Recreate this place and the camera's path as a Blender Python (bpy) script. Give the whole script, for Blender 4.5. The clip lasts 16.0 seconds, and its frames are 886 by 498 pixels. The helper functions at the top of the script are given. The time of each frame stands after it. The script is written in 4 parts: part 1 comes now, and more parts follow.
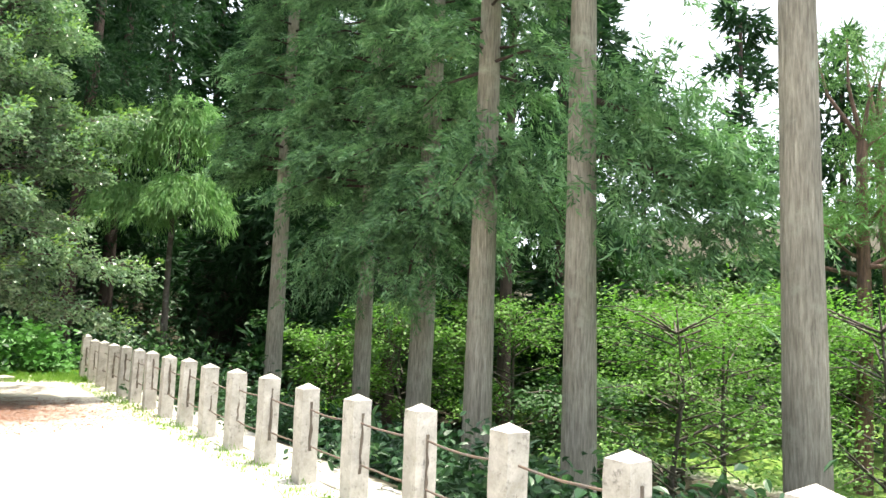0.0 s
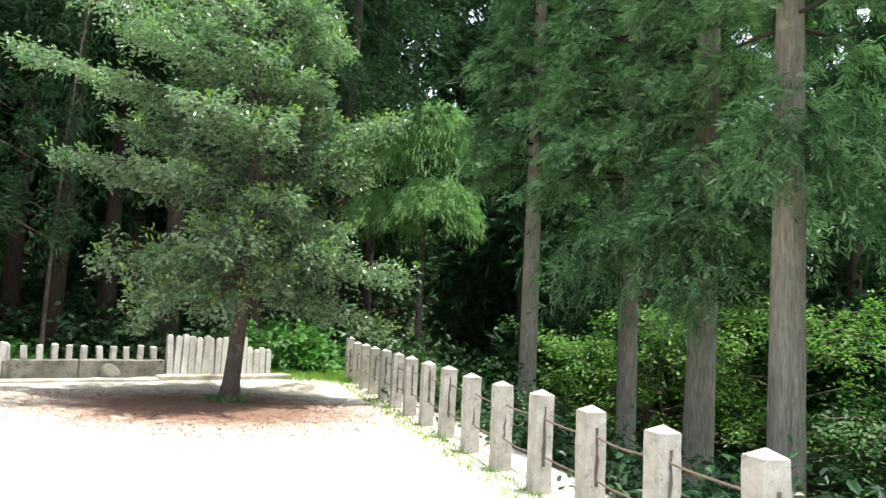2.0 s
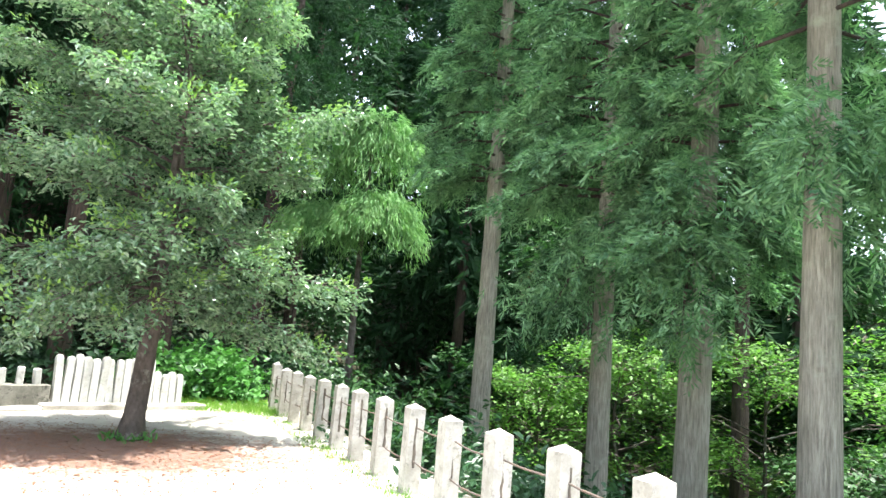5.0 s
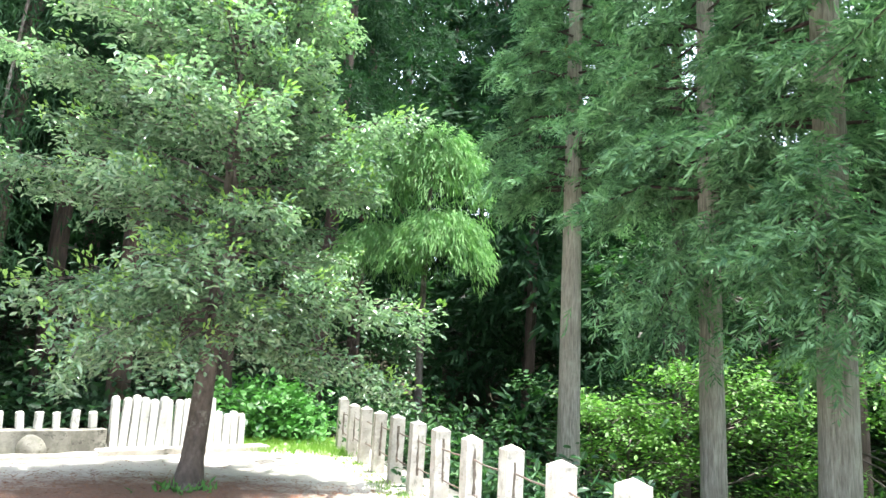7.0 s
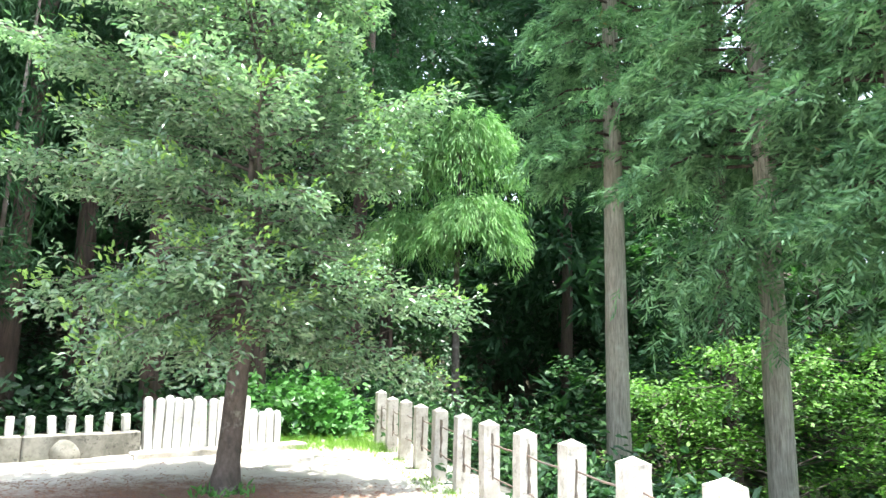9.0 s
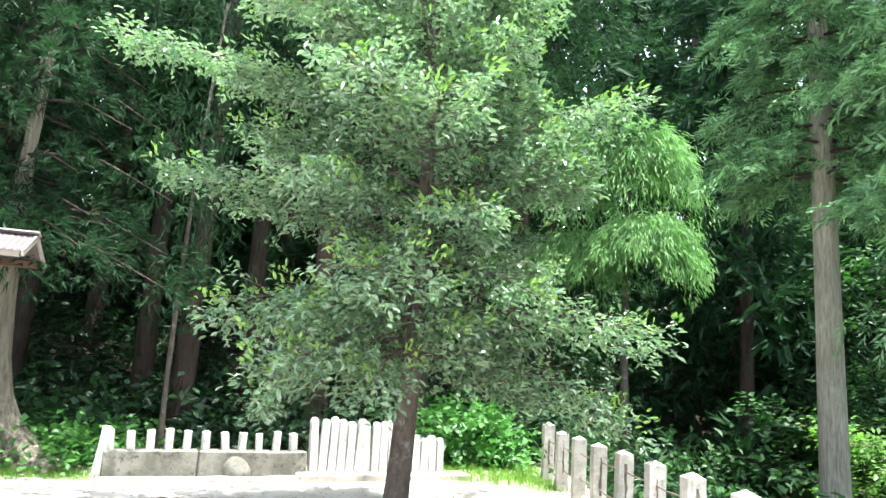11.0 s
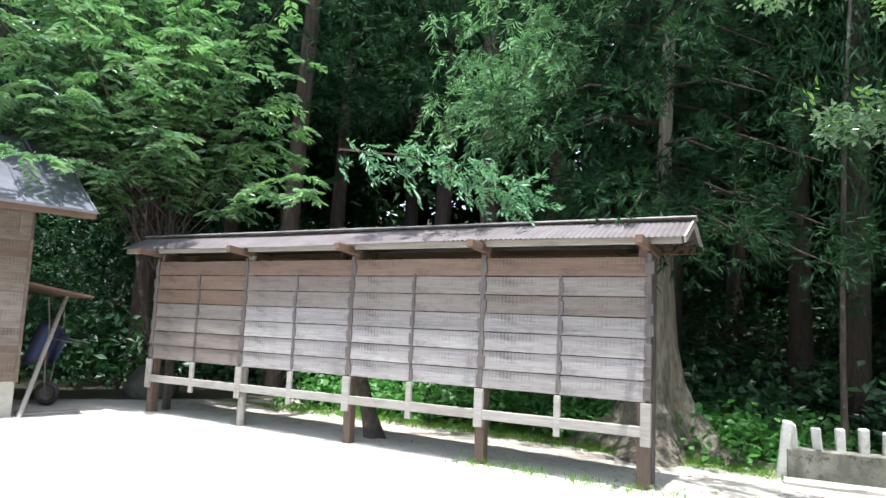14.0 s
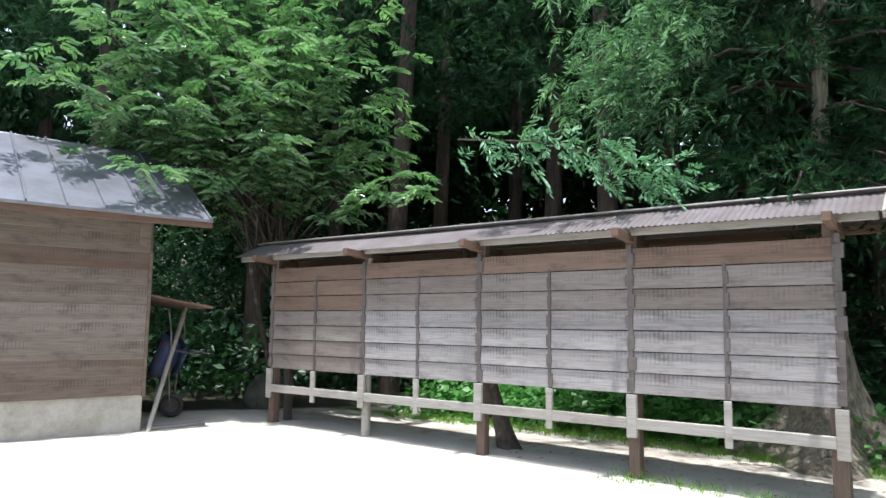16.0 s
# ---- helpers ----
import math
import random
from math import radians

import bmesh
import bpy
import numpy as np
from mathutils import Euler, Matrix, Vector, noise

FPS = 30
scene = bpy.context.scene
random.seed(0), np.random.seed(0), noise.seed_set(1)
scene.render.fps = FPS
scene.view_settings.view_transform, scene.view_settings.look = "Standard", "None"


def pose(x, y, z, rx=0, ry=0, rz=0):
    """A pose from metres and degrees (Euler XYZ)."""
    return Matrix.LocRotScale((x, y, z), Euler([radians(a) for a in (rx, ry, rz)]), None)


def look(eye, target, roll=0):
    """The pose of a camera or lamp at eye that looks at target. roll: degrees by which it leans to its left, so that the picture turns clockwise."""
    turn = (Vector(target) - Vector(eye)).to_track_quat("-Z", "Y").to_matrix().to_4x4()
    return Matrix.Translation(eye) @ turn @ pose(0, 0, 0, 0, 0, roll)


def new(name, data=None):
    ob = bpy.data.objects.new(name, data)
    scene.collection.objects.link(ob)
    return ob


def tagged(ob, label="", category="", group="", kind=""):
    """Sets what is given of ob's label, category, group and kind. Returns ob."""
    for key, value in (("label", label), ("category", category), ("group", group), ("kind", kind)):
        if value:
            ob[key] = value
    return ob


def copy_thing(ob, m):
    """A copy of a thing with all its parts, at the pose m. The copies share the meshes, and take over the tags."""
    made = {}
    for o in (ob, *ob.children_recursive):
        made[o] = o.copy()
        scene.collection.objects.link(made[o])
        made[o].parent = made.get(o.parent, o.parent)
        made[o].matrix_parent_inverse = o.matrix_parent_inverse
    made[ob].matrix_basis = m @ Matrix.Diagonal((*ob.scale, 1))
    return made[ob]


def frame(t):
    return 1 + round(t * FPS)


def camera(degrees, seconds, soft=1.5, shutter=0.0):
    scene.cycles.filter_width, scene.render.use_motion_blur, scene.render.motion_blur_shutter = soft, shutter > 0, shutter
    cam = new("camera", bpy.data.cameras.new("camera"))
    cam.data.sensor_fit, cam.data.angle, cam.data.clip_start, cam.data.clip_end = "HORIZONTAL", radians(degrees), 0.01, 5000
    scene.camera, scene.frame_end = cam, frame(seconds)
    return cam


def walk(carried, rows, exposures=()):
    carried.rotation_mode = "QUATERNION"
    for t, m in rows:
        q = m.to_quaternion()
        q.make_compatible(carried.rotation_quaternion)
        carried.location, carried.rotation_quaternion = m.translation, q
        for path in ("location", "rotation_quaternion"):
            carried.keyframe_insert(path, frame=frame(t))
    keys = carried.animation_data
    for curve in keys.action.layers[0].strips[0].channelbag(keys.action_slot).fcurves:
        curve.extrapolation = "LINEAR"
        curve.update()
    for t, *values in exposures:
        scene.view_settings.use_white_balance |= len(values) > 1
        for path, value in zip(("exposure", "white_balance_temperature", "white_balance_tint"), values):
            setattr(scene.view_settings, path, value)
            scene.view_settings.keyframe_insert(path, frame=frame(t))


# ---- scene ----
cam = camera(65.1, 16.0)
PATH = [
    (0, (-0.107, -0.2, 1.489), (0.468, 1.704, 1.7), 2.1),
    (0.5, (-0.116, 0.052, 1.487), (0.298, 2.001, 1.655), 1.6),
    (1, (-0.198, 0.373, 1.519), (0.176, 2.33, 1.689), 2.8),
    (1.5, (-0.279, 0.581, 1.499), (-0.17, 2.572, 1.652), 4.6),
    (2, (-0.331, 0.87, 1.503), (-0.423, 2.858, 1.698), 3.0),
    (2.5, (-0.444, 1.112, 1.481), (-0.599, 3.095, 1.685), 3.0),
    (3, (-0.64, 1.383, 1.499), (-0.518, 3.366, 1.731), 3.1),
    (3.5, (-0.708, 1.663, 1.463), (-0.662, 3.65, 1.687), 3.8),
    (4, (-0.738, 1.922, 1.476), (-0.728, 3.912, 1.682), 3.1),
    (4.5, (-0.843, 2.201, 1.497), (-0.679, 4.177, 1.753), 2.8),
    (5, (-0.952, 2.428, 1.48), (-0.813, 4.403, 1.764), 4.7),
    (5.2, (-0.976, 2.559, 1.453), (-0.965, 4.539, 1.732), 5.9),
    (7.5, (-1.237, 3.677, 1.48), (-1.226, 5.644, 1.842), 1.8),
    (8, (-1.272, 3.77, 1.472), (-1.175, 5.744, 1.779), 0.6),
    (10.5, (-1.637, 4.565, 1.579), (-2.121, 6.476, 1.921), 2.5),
    (11, (-1.784, 4.695, 1.598), (-2.303, 6.593, 1.958), 3.6),
    (11.5, (-1.815, 4.859, 1.586), (-2.721, 6.602, 1.965), 3.4),
    (12, (-1.887, 5.029, 1.602), (-3.179, 6.522, 1.924), 2.4),
    (12.5, (-2.088, 5.09, 1.631), (-3.593, 6.384, 1.884), 2.4),
    (13, (-2.33, 5.113, 1.657), (-3.846, 6.388, 1.929), 1.9),
    (13.5, (-2.584, 5.132, 1.611), (-4.258, 6.196, 1.868), 3.4),
    (14, (-2.801, 5.182, 1.614), (-4.576, 6.078, 1.83), 2.9),
    (14.5, (-3.026, 5.105, 1.622), (-4.745, 6.109, 1.817), 2.6),
    (15, (-3.239, 5.015, 1.644), (-4.975, 5.994, 1.819), 2.9),
    (15.5, (-3.454, 4.991, 1.639), (-5.272, 5.802, 1.837), 2.4),
    (16, (-3.623, 5.018, 1.628), (-5.498, 5.682, 1.832), 1.0),
]
walk(cam, [(t, look(eye, target, roll)) for t, eye, target, roll in PATH],
     [(0, 1.6, 6850, 10), (1, 1.5, 6800, 10), (2, 1.25, 6600, 10), (2.5, 1.2, 6500, 10), (3.5, 1.52, 6400, 10), (4, 1.65, 6350, 10), (5, 2.07, 6250, 10), (7.5, 2.35, 6200, 10),
      (8, 2.4, 6200, 10), (10.5, 2.3, 6150, 10), (11, 2.3, 6150, 10), (11.5, 2.4, 6150, 10), (12, 2.4, 6150, 10), (12.5, 1.95, 6100, 10), (13, 1.7, 6050, 10), (14, 1.35, 5950, 10), (15, 1.0, 5900, 10), (16, 0.95, 5900, 10)])

# ---- world, sun, exposure ----
SUN_ELEV, SUN_AZ = 81.0, (0.97, -0.243)      # where the sun stands, as a bearing in plan
world = bpy.data.worlds.new("world")
scene.world = world
world.use_nodes = True
sky = world.node_tree.nodes.new("ShaderNodeTexSky")
sky.sky_type, sky.sun_disc = "NISHITA", False
sky.sun_elevation, sky.sun_rotation = radians(SUN_ELEV), math.atan2(SUN_AZ[0], SUN_AZ[1])
sky.air_density, sky.dust_density, sky.ozone_density = 1.0, 3.0, 1.0
haze = world.node_tree.nodes.new("ShaderNodeMix")      # thin bright summer haze
haze.data_type = "RGBA"
haze.inputs[0].default_value = 0.55
haze.inputs[7].default_value = (8.6, 9.2, 10.0, 1)
world.node_tree.links.new(sky.outputs[0], haze.inputs[6])
world.node_tree.links.new(haze.outputs[2], world.node_tree.nodes["Background"].inputs[0])
world.node_tree.nodes["Background"].inputs[1].default_value = 0.14
sun = new("sun", bpy.data.lights.new("sun", "SUN"))
sun.data.energy, sun.data.angle, sun.data.color = 4.2, radians(0.8), (1.0, 0.95, 0.86)
k = math.cos(radians(SUN_ELEV))
sun.matrix_world = look((SUN_AZ[0] * k * 60, SUN_AZ[1] * k * 60, 60 * math.sin(radians(SUN_ELEV))), (0, 0, 0))


# ---- materials ----
def material(name, rough=0.8, metal=0.0):
    m = bpy.data.materials.new(name)
    m.use_nodes = True
    b = m.node_tree.nodes["Principled BSDF"]
    b.inputs["Roughness"].default_value, b.inputs["Metallic"].default_value = rough, metal
    return m, m.node_tree, b


def node(tree, kind, **values):
    n = tree.nodes.new(kind)
    for key, value in values.items():
        n.inputs[key.replace("_", " ")].default_value = value
    return n


def coords(tree, scale=(1, 1, 1), source="Object"):
    tc, mp = tree.nodes.new("ShaderNodeTexCoord"), tree.nodes.new("ShaderNodeMapping")
    mp.inputs["Scale"].default_value = scale
    tree.links.new(tc.outputs[source], mp.inputs["Vector"])
    return mp.outputs[0]


def noise_fac(tree, vec, scale, detail=5, rough=0.6, low=0.35, high=0.65):
    n = node(tree, "ShaderNodeTexNoise", Scale=scale, Detail=detail, Roughness=rough)
    if vec:
        tree.links.new(vec, n.inputs["Vector"])
    r = tree.nodes.new("ShaderNodeMapRange")
    r.inputs["From Min"].default_value, r.inputs["From Max"].default_value = low, high
    tree.links.new(n.outputs["Fac"], r.inputs["Value"])
    return r.outputs[0]


def mix(tree, fac, a, b, blend="MIX"):
    n = tree.nodes.new("ShaderNodeMix")
    n.data_type, n.blend_type = "RGBA", blend
    for socket, v in ((n.inputs[0], fac), (n.inputs[6], a), (n.inputs[7], b)):
        if isinstance(v, bpy.types.NodeSocket):
            tree.links.new(v, socket)
        elif isinstance(v, tuple):
            socket.default_value = (*v, 1)
        else:
            socket.default_value = v
    return n.outputs[2]


def maths(tree, op, a, b):
    n = tree.nodes.new("ShaderNodeMath")
    n.operation, n.use_clamp = op, True
    for socket, v in ((n.inputs[0], a), (n.inputs[1], b)):
        if isinstance(v, bpy.types.NodeSocket):
            tree.links.new(v, socket)
        else:
            socket.default_value = v
    return n.outputs[0]


def bump(tree, bsdf, height, strength=0.4, distance=0.01):
    n = node(tree, "ShaderNodeBump", Strength=strength, Distance=distance)
    tree.links.new(height, n.inputs["Height"])
    tree.links.new(n.outputs[0], bsdf.inputs["Normal"])


def leaf_material(name, dark, light, rough=0.5, through_light=0.35, old=None, spec=0.4, tuft=4.5):
    """Leaves that vary one from another, with some light coming through them."""
    m, tree, b = material(name, rough)
    geo = tree.nodes.new("ShaderNodeNewGeometry")
    vec = coords(tree, (1, 1, 1))
    patch = noise_fac(tree, vec, 1.1, 3, 0.6, 0.3, 0.7)
    spray = noise_fac(tree, vec, tuft, 3, 0.6, 0.38, 0.62)
    own = maths(tree, "ADD", maths(tree, "MULTIPLY", geo.outputs["Random Per Island"], 0.4), maths(tree, "MULTIPLY", spray, 0.6))
    shade = mix(tree, own, dark, light)
    mid = tuple((p + q) / 2 for p, q in zip(dark, light))
    col = mix(tree, patch, mix(tree, 0.4, shade, dark), mix(tree, 0.15, shade, mid))
    if old:
        worn = noise_fac(tree, vec, 2.3, 4, 0.7, 0.66, 0.74)
        col = mix(tree, worn, col, old)
    tree.links.new(col, b.inputs["Base Color"])
    b.inputs["Specular IOR Level"].default_value = spec
    t = tree.nodes.new("ShaderNodeBsdfTranslucent")
    tree.links.new(mix(tree, 0.5, col, (0.35, 0.6, 0.1), "OVERLAY"), t.inputs["Color"])
    ms = tree.nodes.new("ShaderNodeMixShader")
    ms.inputs[0].default_value = through_light
    tree.links.new(b.outputs[0], ms.inputs[1])
    tree.links.new(t.outputs[0], ms.inputs[2])
    tree.links.new(ms.outputs[0], tree.nodes["Material Output"].inputs["Surface"])
    return m


def bark_material(name, base, ridge, moss=None, stretch=0.12, scale=26, depth=0.02):
    m, tree, b = material(name, 0.9)
    vec = coords(tree, (1, 1, stretch))
    fib = noise_fac(tree, vec, scale, 6, 0.65, 0.36, 0.64)
    patch = noise_fac(tree, coords(tree, (1, 1, 0.5)), 2.2, 4, 0.6, 0.35, 0.7)
    col = mix(tree, fib, base, ridge)
    col = mix(tree, maths(tree, "MULTIPLY", patch, 0.5), col, tuple(0.62 * c for c in ridge))
    if moss:
        col = mix(tree, noise_fac(tree, coords(tree), 3.1, 5, 0.7, 0.56, 0.72), col, moss)
    tree.links.new(col, b.inputs["Base Color"])
    bump(tree, b, fib, 0.9, depth)
    return m


def wood_material(name, grey, brown, dark, ticks=False, along=(0.35, 6, 9), amount=0.5):
    """Weathered board: grain along x, grey where the rain reaches, brown where it does not."""
    m, tree, b = material(name, 0.85)
    vec = coords(tree, along)
    info = tree.nodes.new("ShaderNodeObjectInfo")
    shift = tree.nodes.new("ShaderNodeVectorMath")
    shift.operation = "MULTIPLY_ADD"
    comb = tree.nodes.new("ShaderNodeCombineXYZ")
    for i in range(3):
        tree.links.new(info.outputs["Random"], comb.inputs[i])
    tree.links.new(comb.outputs[0], shift.inputs[0])
    shift.inputs[1].default_value = (37, 53, 71)
    tree.links.new(vec, shift.inputs[2])
    grain = noise_fac(tree, shift.outputs[0], 7, 7, 0.7, 0.32, 0.68)
    blot = noise_fac(tree, shift.outputs[0], 1.1, 3, 0.6, 0.35, 0.68)
    tone = maths(tree, "ADD", maths(tree, "MULTIPLY", info.outputs["Random"], amount), maths(tree, "MULTIPLY", blot, 0.4))
    col = mix(tree, tone, grey, brown)
    col = mix(tree, maths(tree, "MULTIPLY", grain, 0.5), col, dark)
    stain = noise_fac(tree, coords(tree, (0.8, 1, 2.2)), 3.4, 5, 0.7, 0.52, 0.72)
    col = mix(tree, maths(tree, "MULTIPLY", stain, 0.55), col, dark)
    if ticks:
        wave = tree.nodes.new("ShaderNodeTexWave")
        wave.wave_type, wave.bands_direction = "BANDS", "X"
        wave.inputs["Scale"].default_value, wave.inputs["Distortion"].default_value = 7.2, 2.6
        wave.inputs["Detail"].default_value = 2
        tree.links.new(coords(tree, (1, 1, 0.2)), wave.inputs["Vector"])
        r = tree.nodes.new("ShaderNodeMapRange")
        r.inputs["From Min"].default_value, r.inputs["From Max"].default_value = 0.62, 0.8
        tree.links.new(wave.outputs["Fac"], r.inputs["Value"])
        sep = tree.nodes.new("ShaderNodeSeparateXYZ")
        tree.links.new(coords(tree), sep.inputs[0])
        up = tree.nodes.new("ShaderNodeMapRange")
        up.inputs["From Min"].default_value, up.inputs["From Max"].default_value = -0.03, 0.03
        tree.links.new(sep.outputs[2], up.inputs["Value"])
        rub = maths(tree, "MULTIPLY", maths(tree, "MULTIPLY", r.outputs[0], up.outputs[0]), noise_fac(tree, coords(tree), 2.5, 3, 0.6, 0.44, 0.66))
        col = mix(tree, maths(tree, "MULTIPLY", rub, 0.5), col, dark)
    tree.links.new(col, b.inputs["Base Color"])
    bump(tree, b, grain, 0.35, 0.003)
    return m


def stone_material(name, base, pale, dark, lichen, scale=1.0, dirt=0.6):
    m, tree, b = material(name, 0.92)
    info = tree.nodes.new("ShaderNodeObjectInfo")
    add = tree.nodes.new("ShaderNodeVectorMath")
    comb = tree.nodes.new("ShaderNodeCombineXYZ")
    for i in range(3):
        tree.links.new(info.outputs["Random"], comb.inputs[i])
    add.operation = "MULTIPLY_ADD"
    tree.links.new(comb.outputs[0], add.inputs[0])
    add.inputs[1].default_value = (31, 17, 23)
    tree.links.new(coords(tree), add.inputs[2])
    vec = add.outputs[0]
    fine = noise_fac(tree, vec, 60 * scale, 5, 0.7, 0.3, 0.7)
    big = noise_fac(tree, vec, 5 * scale, 5, 0.65, 0.4, 0.62)
    spots = noise_fac(tree, vec, 13 * scale, 6, 0.75, 0.55, 0.66)
    moss = noise_fac(tree, vec, 7.3 * scale, 6, 0.7, 0.56, 0.72)
    col = mix(tree, big, base, pale)
    col = mix(tree, maths(tree, "MULTIPLY", fine, 0.25), col, dark)
    col = mix(tree, maths(tree, "MULTIPLY", spots, dirt), col, dark)
    col = mix(tree, maths(tree, "MULTIPLY", moss, 0.4), col, lichen)
    tree.links.new(col, b.inputs["Base Color"])
    bump(tree, b, mix(tree, 0.5, fine, spots), 0.5, 0.006)
    return m


def metal_material(name, col, worn, rough, metal=0.6, scale=4):
    m, tree, b = material(name, rough, metal)
    vec = coords(tree)
    fac = noise_fac(tree, vec, scale, 6, 0.7, 0.4, 0.68)
    tree.links.new(mix(tree, fac, col, worn), b.inputs["Base Color"])
    bump(tree, b, noise_fac(tree, vec, scale * 12, 4), 0.15, 0.003)
    return m


def ground_material():
    """Pale trodden sand, with litter, grass and woodland floor where the sheet says so."""
    m, tree, b = material("courtyard_ground", 0.95)
    vec = coords(tree)
    fine = noise_fac(tree, vec, 45, 6, 0.75, 0.3, 0.7)
    mid = noise_fac(tree, vec, 2.6, 6, 0.65, 0.35, 0.65)
    sand = mix(tree, mid, (0.50, 0.47, 0.41), (0.60, 0.57, 0.51))
    sand = mix(tree, maths(tree, "MULTIPLY", fine, 0.3), sand, (0.36, 0.33, 0.28))
    ragged = noise_fac(tree, vec, 3.4, 8, 0.75, 0.25, 0.75)

    def layer(name, col, under, sharp):
        at = tree.nodes.new("ShaderNodeAttribute")
        at.attribute_name = name
        s = maths(tree, "ADD", at.outputs["Fac"], maths(tree, "MULTIPLY", maths(tree, "SUBTRACT", ragged, 0.0), 0.5))
        r = tree.nodes.new("ShaderNodeMapRange")
        r.inputs["From Min"].default_value, r.inputs["From Max"].default_value = 0.5, 0.5 + sharp
        tree.links.new(s, r.inputs["Value"])
        return mix(tree, r.outputs[0], under, col)

    specks = noise_fac(tree, vec, 70, 4, 0.8, 0.4, 0.6)
    red = mix(tree, specks, (0.115, 0.066, 0.05), (0.25, 0.155, 0.115))
    col = layer("litter", red, sand, 0.45)
    grass = mix(tree, specks, (0.07, 0.15, 0.02), (0.19, 0.30, 0.05))
    col = layer("grass", grass, col, 0.3)
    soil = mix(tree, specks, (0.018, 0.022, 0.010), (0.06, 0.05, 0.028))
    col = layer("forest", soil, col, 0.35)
    tree.links.new(col, b.inputs["Base Color"])
    bump(tree, b, mix(tree, 0.4, fine, mid), 0.5, 0.02)
    return m


M_GROUND = ground_material()
M_POST = stone_material("weathered_concrete", (0.40, 0.38, 0.34), (0.56, 0.54, 0.50), (0.10, 0.095, 0.085), (0.25, 0.24, 0.15))
M_STONE = stone_material("old_stone", (0.15, 0.145, 0.12), (0.29, 0.28, 0.24), (0.045, 0.045, 0.038), (0.10, 0.11, 0.05), 0.6, 0.95)
M_MOSS = stone_material("mossy_boulder", (0.07, 0.075, 0.05), (0.12, 0.12, 0.10), (0.03, 0.03, 0.025), (0.05, 0.085, 0.02), 0.7, 0.6)
M_SLAB = stone_material("grey_stone_slab", (0.52, 0.52, 0.49), (0.68, 0.68, 0.65), (0.14, 0.14, 0.13), (0.25, 0.26, 0.20), 0.6, 0.5)
M_KERB = stone_material("concrete_kerb", (0.36, 0.34, 0.30), (0.50, 0.475, 0.43), (0.18, 0.17, 0.14), (0.30, 0.31, 0.16), 0.6, 0.45)
M_SLOT = stone_material("rusty_mortar", (0.10, 0.085, 0.07), (0.17, 0.14, 0.11), (0.03, 0.026, 0.022), (0.12, 0.09, 0.06), 1.5, 0.8)
M_WIRE = metal_material("rusty_rod", (0.12, 0.105, 0.095), (0.20, 0.13, 0.09), 0.75, 0.3, 9)
M_CEDAR_BARK = bark_material("cedar_bark", (0.48, 0.45, 0.37), (0.22, 0.20, 0.16), (0.40, 0.40, 0.32), 0.1, 42, 0.014)
M_DARK_BARK = bark_material("red_brown_bark", (0.11, 0.075, 0.058), (0.05, 0.036, 0.03))
M_GREY_BARK = bark_material("grey_bark", (0.14, 0.115, 0.098), (0.065, 0.053, 0.046), (0.30, 0.30, 0.26), 0.6, 14, 0.008)
M_BIG_BARK = bark_material("pale_cedar_bark", (0.42, 0.38, 0.30), (0.17, 0.14, 0.11), (0.27, 0.28, 0.19), 0.09, 20, 0.03)
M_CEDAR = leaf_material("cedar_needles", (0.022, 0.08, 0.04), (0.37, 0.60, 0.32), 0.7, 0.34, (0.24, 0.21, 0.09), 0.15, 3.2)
# darker copy of the cedar needles: woodland shade is put into the colour
M_CEDAR_SHADED = leaf_material("shade_toned_cedar_needles", (0.014, 0.04, 0.02), (0.048, 0.11, 0.048), 0.75, 0.3, (0.13, 0.11, 0.05), 0.15)
M_OAK = leaf_material("glossy_evergreen_leaves", (0.075, 0.16, 0.09), (0.35, 0.47, 0.31), 0.23, 0.38, None, 1.0)
M_OAK_TIP = leaf_material("fresh_leaf_tips", (0.17, 0.31, 0.07), (0.31, 0.46, 0.14), 0.35, 0.4)
M_BAMBOO = leaf_material("feathery_bamboo_leaves", (0.12, 0.27, 0.09), (0.31, 0.51, 0.20), 0.55, 0.42)
M_MAPLE = leaf_material("bright_maple_leaves", (0.045, 0.13, 0.028), (0.23, 0.42, 0.085), 0.5, 0.48)
M_WALNUT = leaf_material("compound_leaves", (0.06, 0.16, 0.075), (0.36, 0.54, 0.26), 0.22, 0.32, None, 1.0, 2.2)
M_SHRUB = leaf_material("bright_shrub_leaves", (0.07, 0.21, 0.05), (0.16, 0.36, 0.10), 0.45, 0.35)
M_SPRAY = leaf_material("pale_blue_green_spray", (0.09, 0.22, 0.12), (0.24, 0.42, 0.26), 0.45, 0.3)
M_RED_BARK = bark_material("red_pine_bark", (0.22, 0.13, 0.09), (0.10, 0.062, 0.048))
M_BUSH = leaf_material("dark_undergrowth_leaves", (0.016, 0.055, 0.024), (0.055, 0.135, 0.05), 0.42, 0.3, None, 0.5)
M_THICKET = leaf_material("valley_leaves", (0.02, 0.065, 0.02), (0.075, 0.18, 0.05), 0.5, 0.35)
M_PINE = leaf_material("pine_needles", (0.08, 0.18, 0.06), (0.16, 0.30, 0.09), 0.55, 0.3)
M_GRASS = leaf_material("grass_blades", (0.10, 0.23, 0.03), (0.26, 0.42, 0.07), 0.55, 0.4)
M_DEAD = leaf_material("fallen_leaves", (0.13, 0.05, 0.03), (0.34, 0.17, 0.09), 0.7, 0.1)
M_BOARD = wood_material("weathered_boards", (0.42, 0.40, 0.40), (0.22, 0.195, 0.185), (0.05, 0.043, 0.04), True)
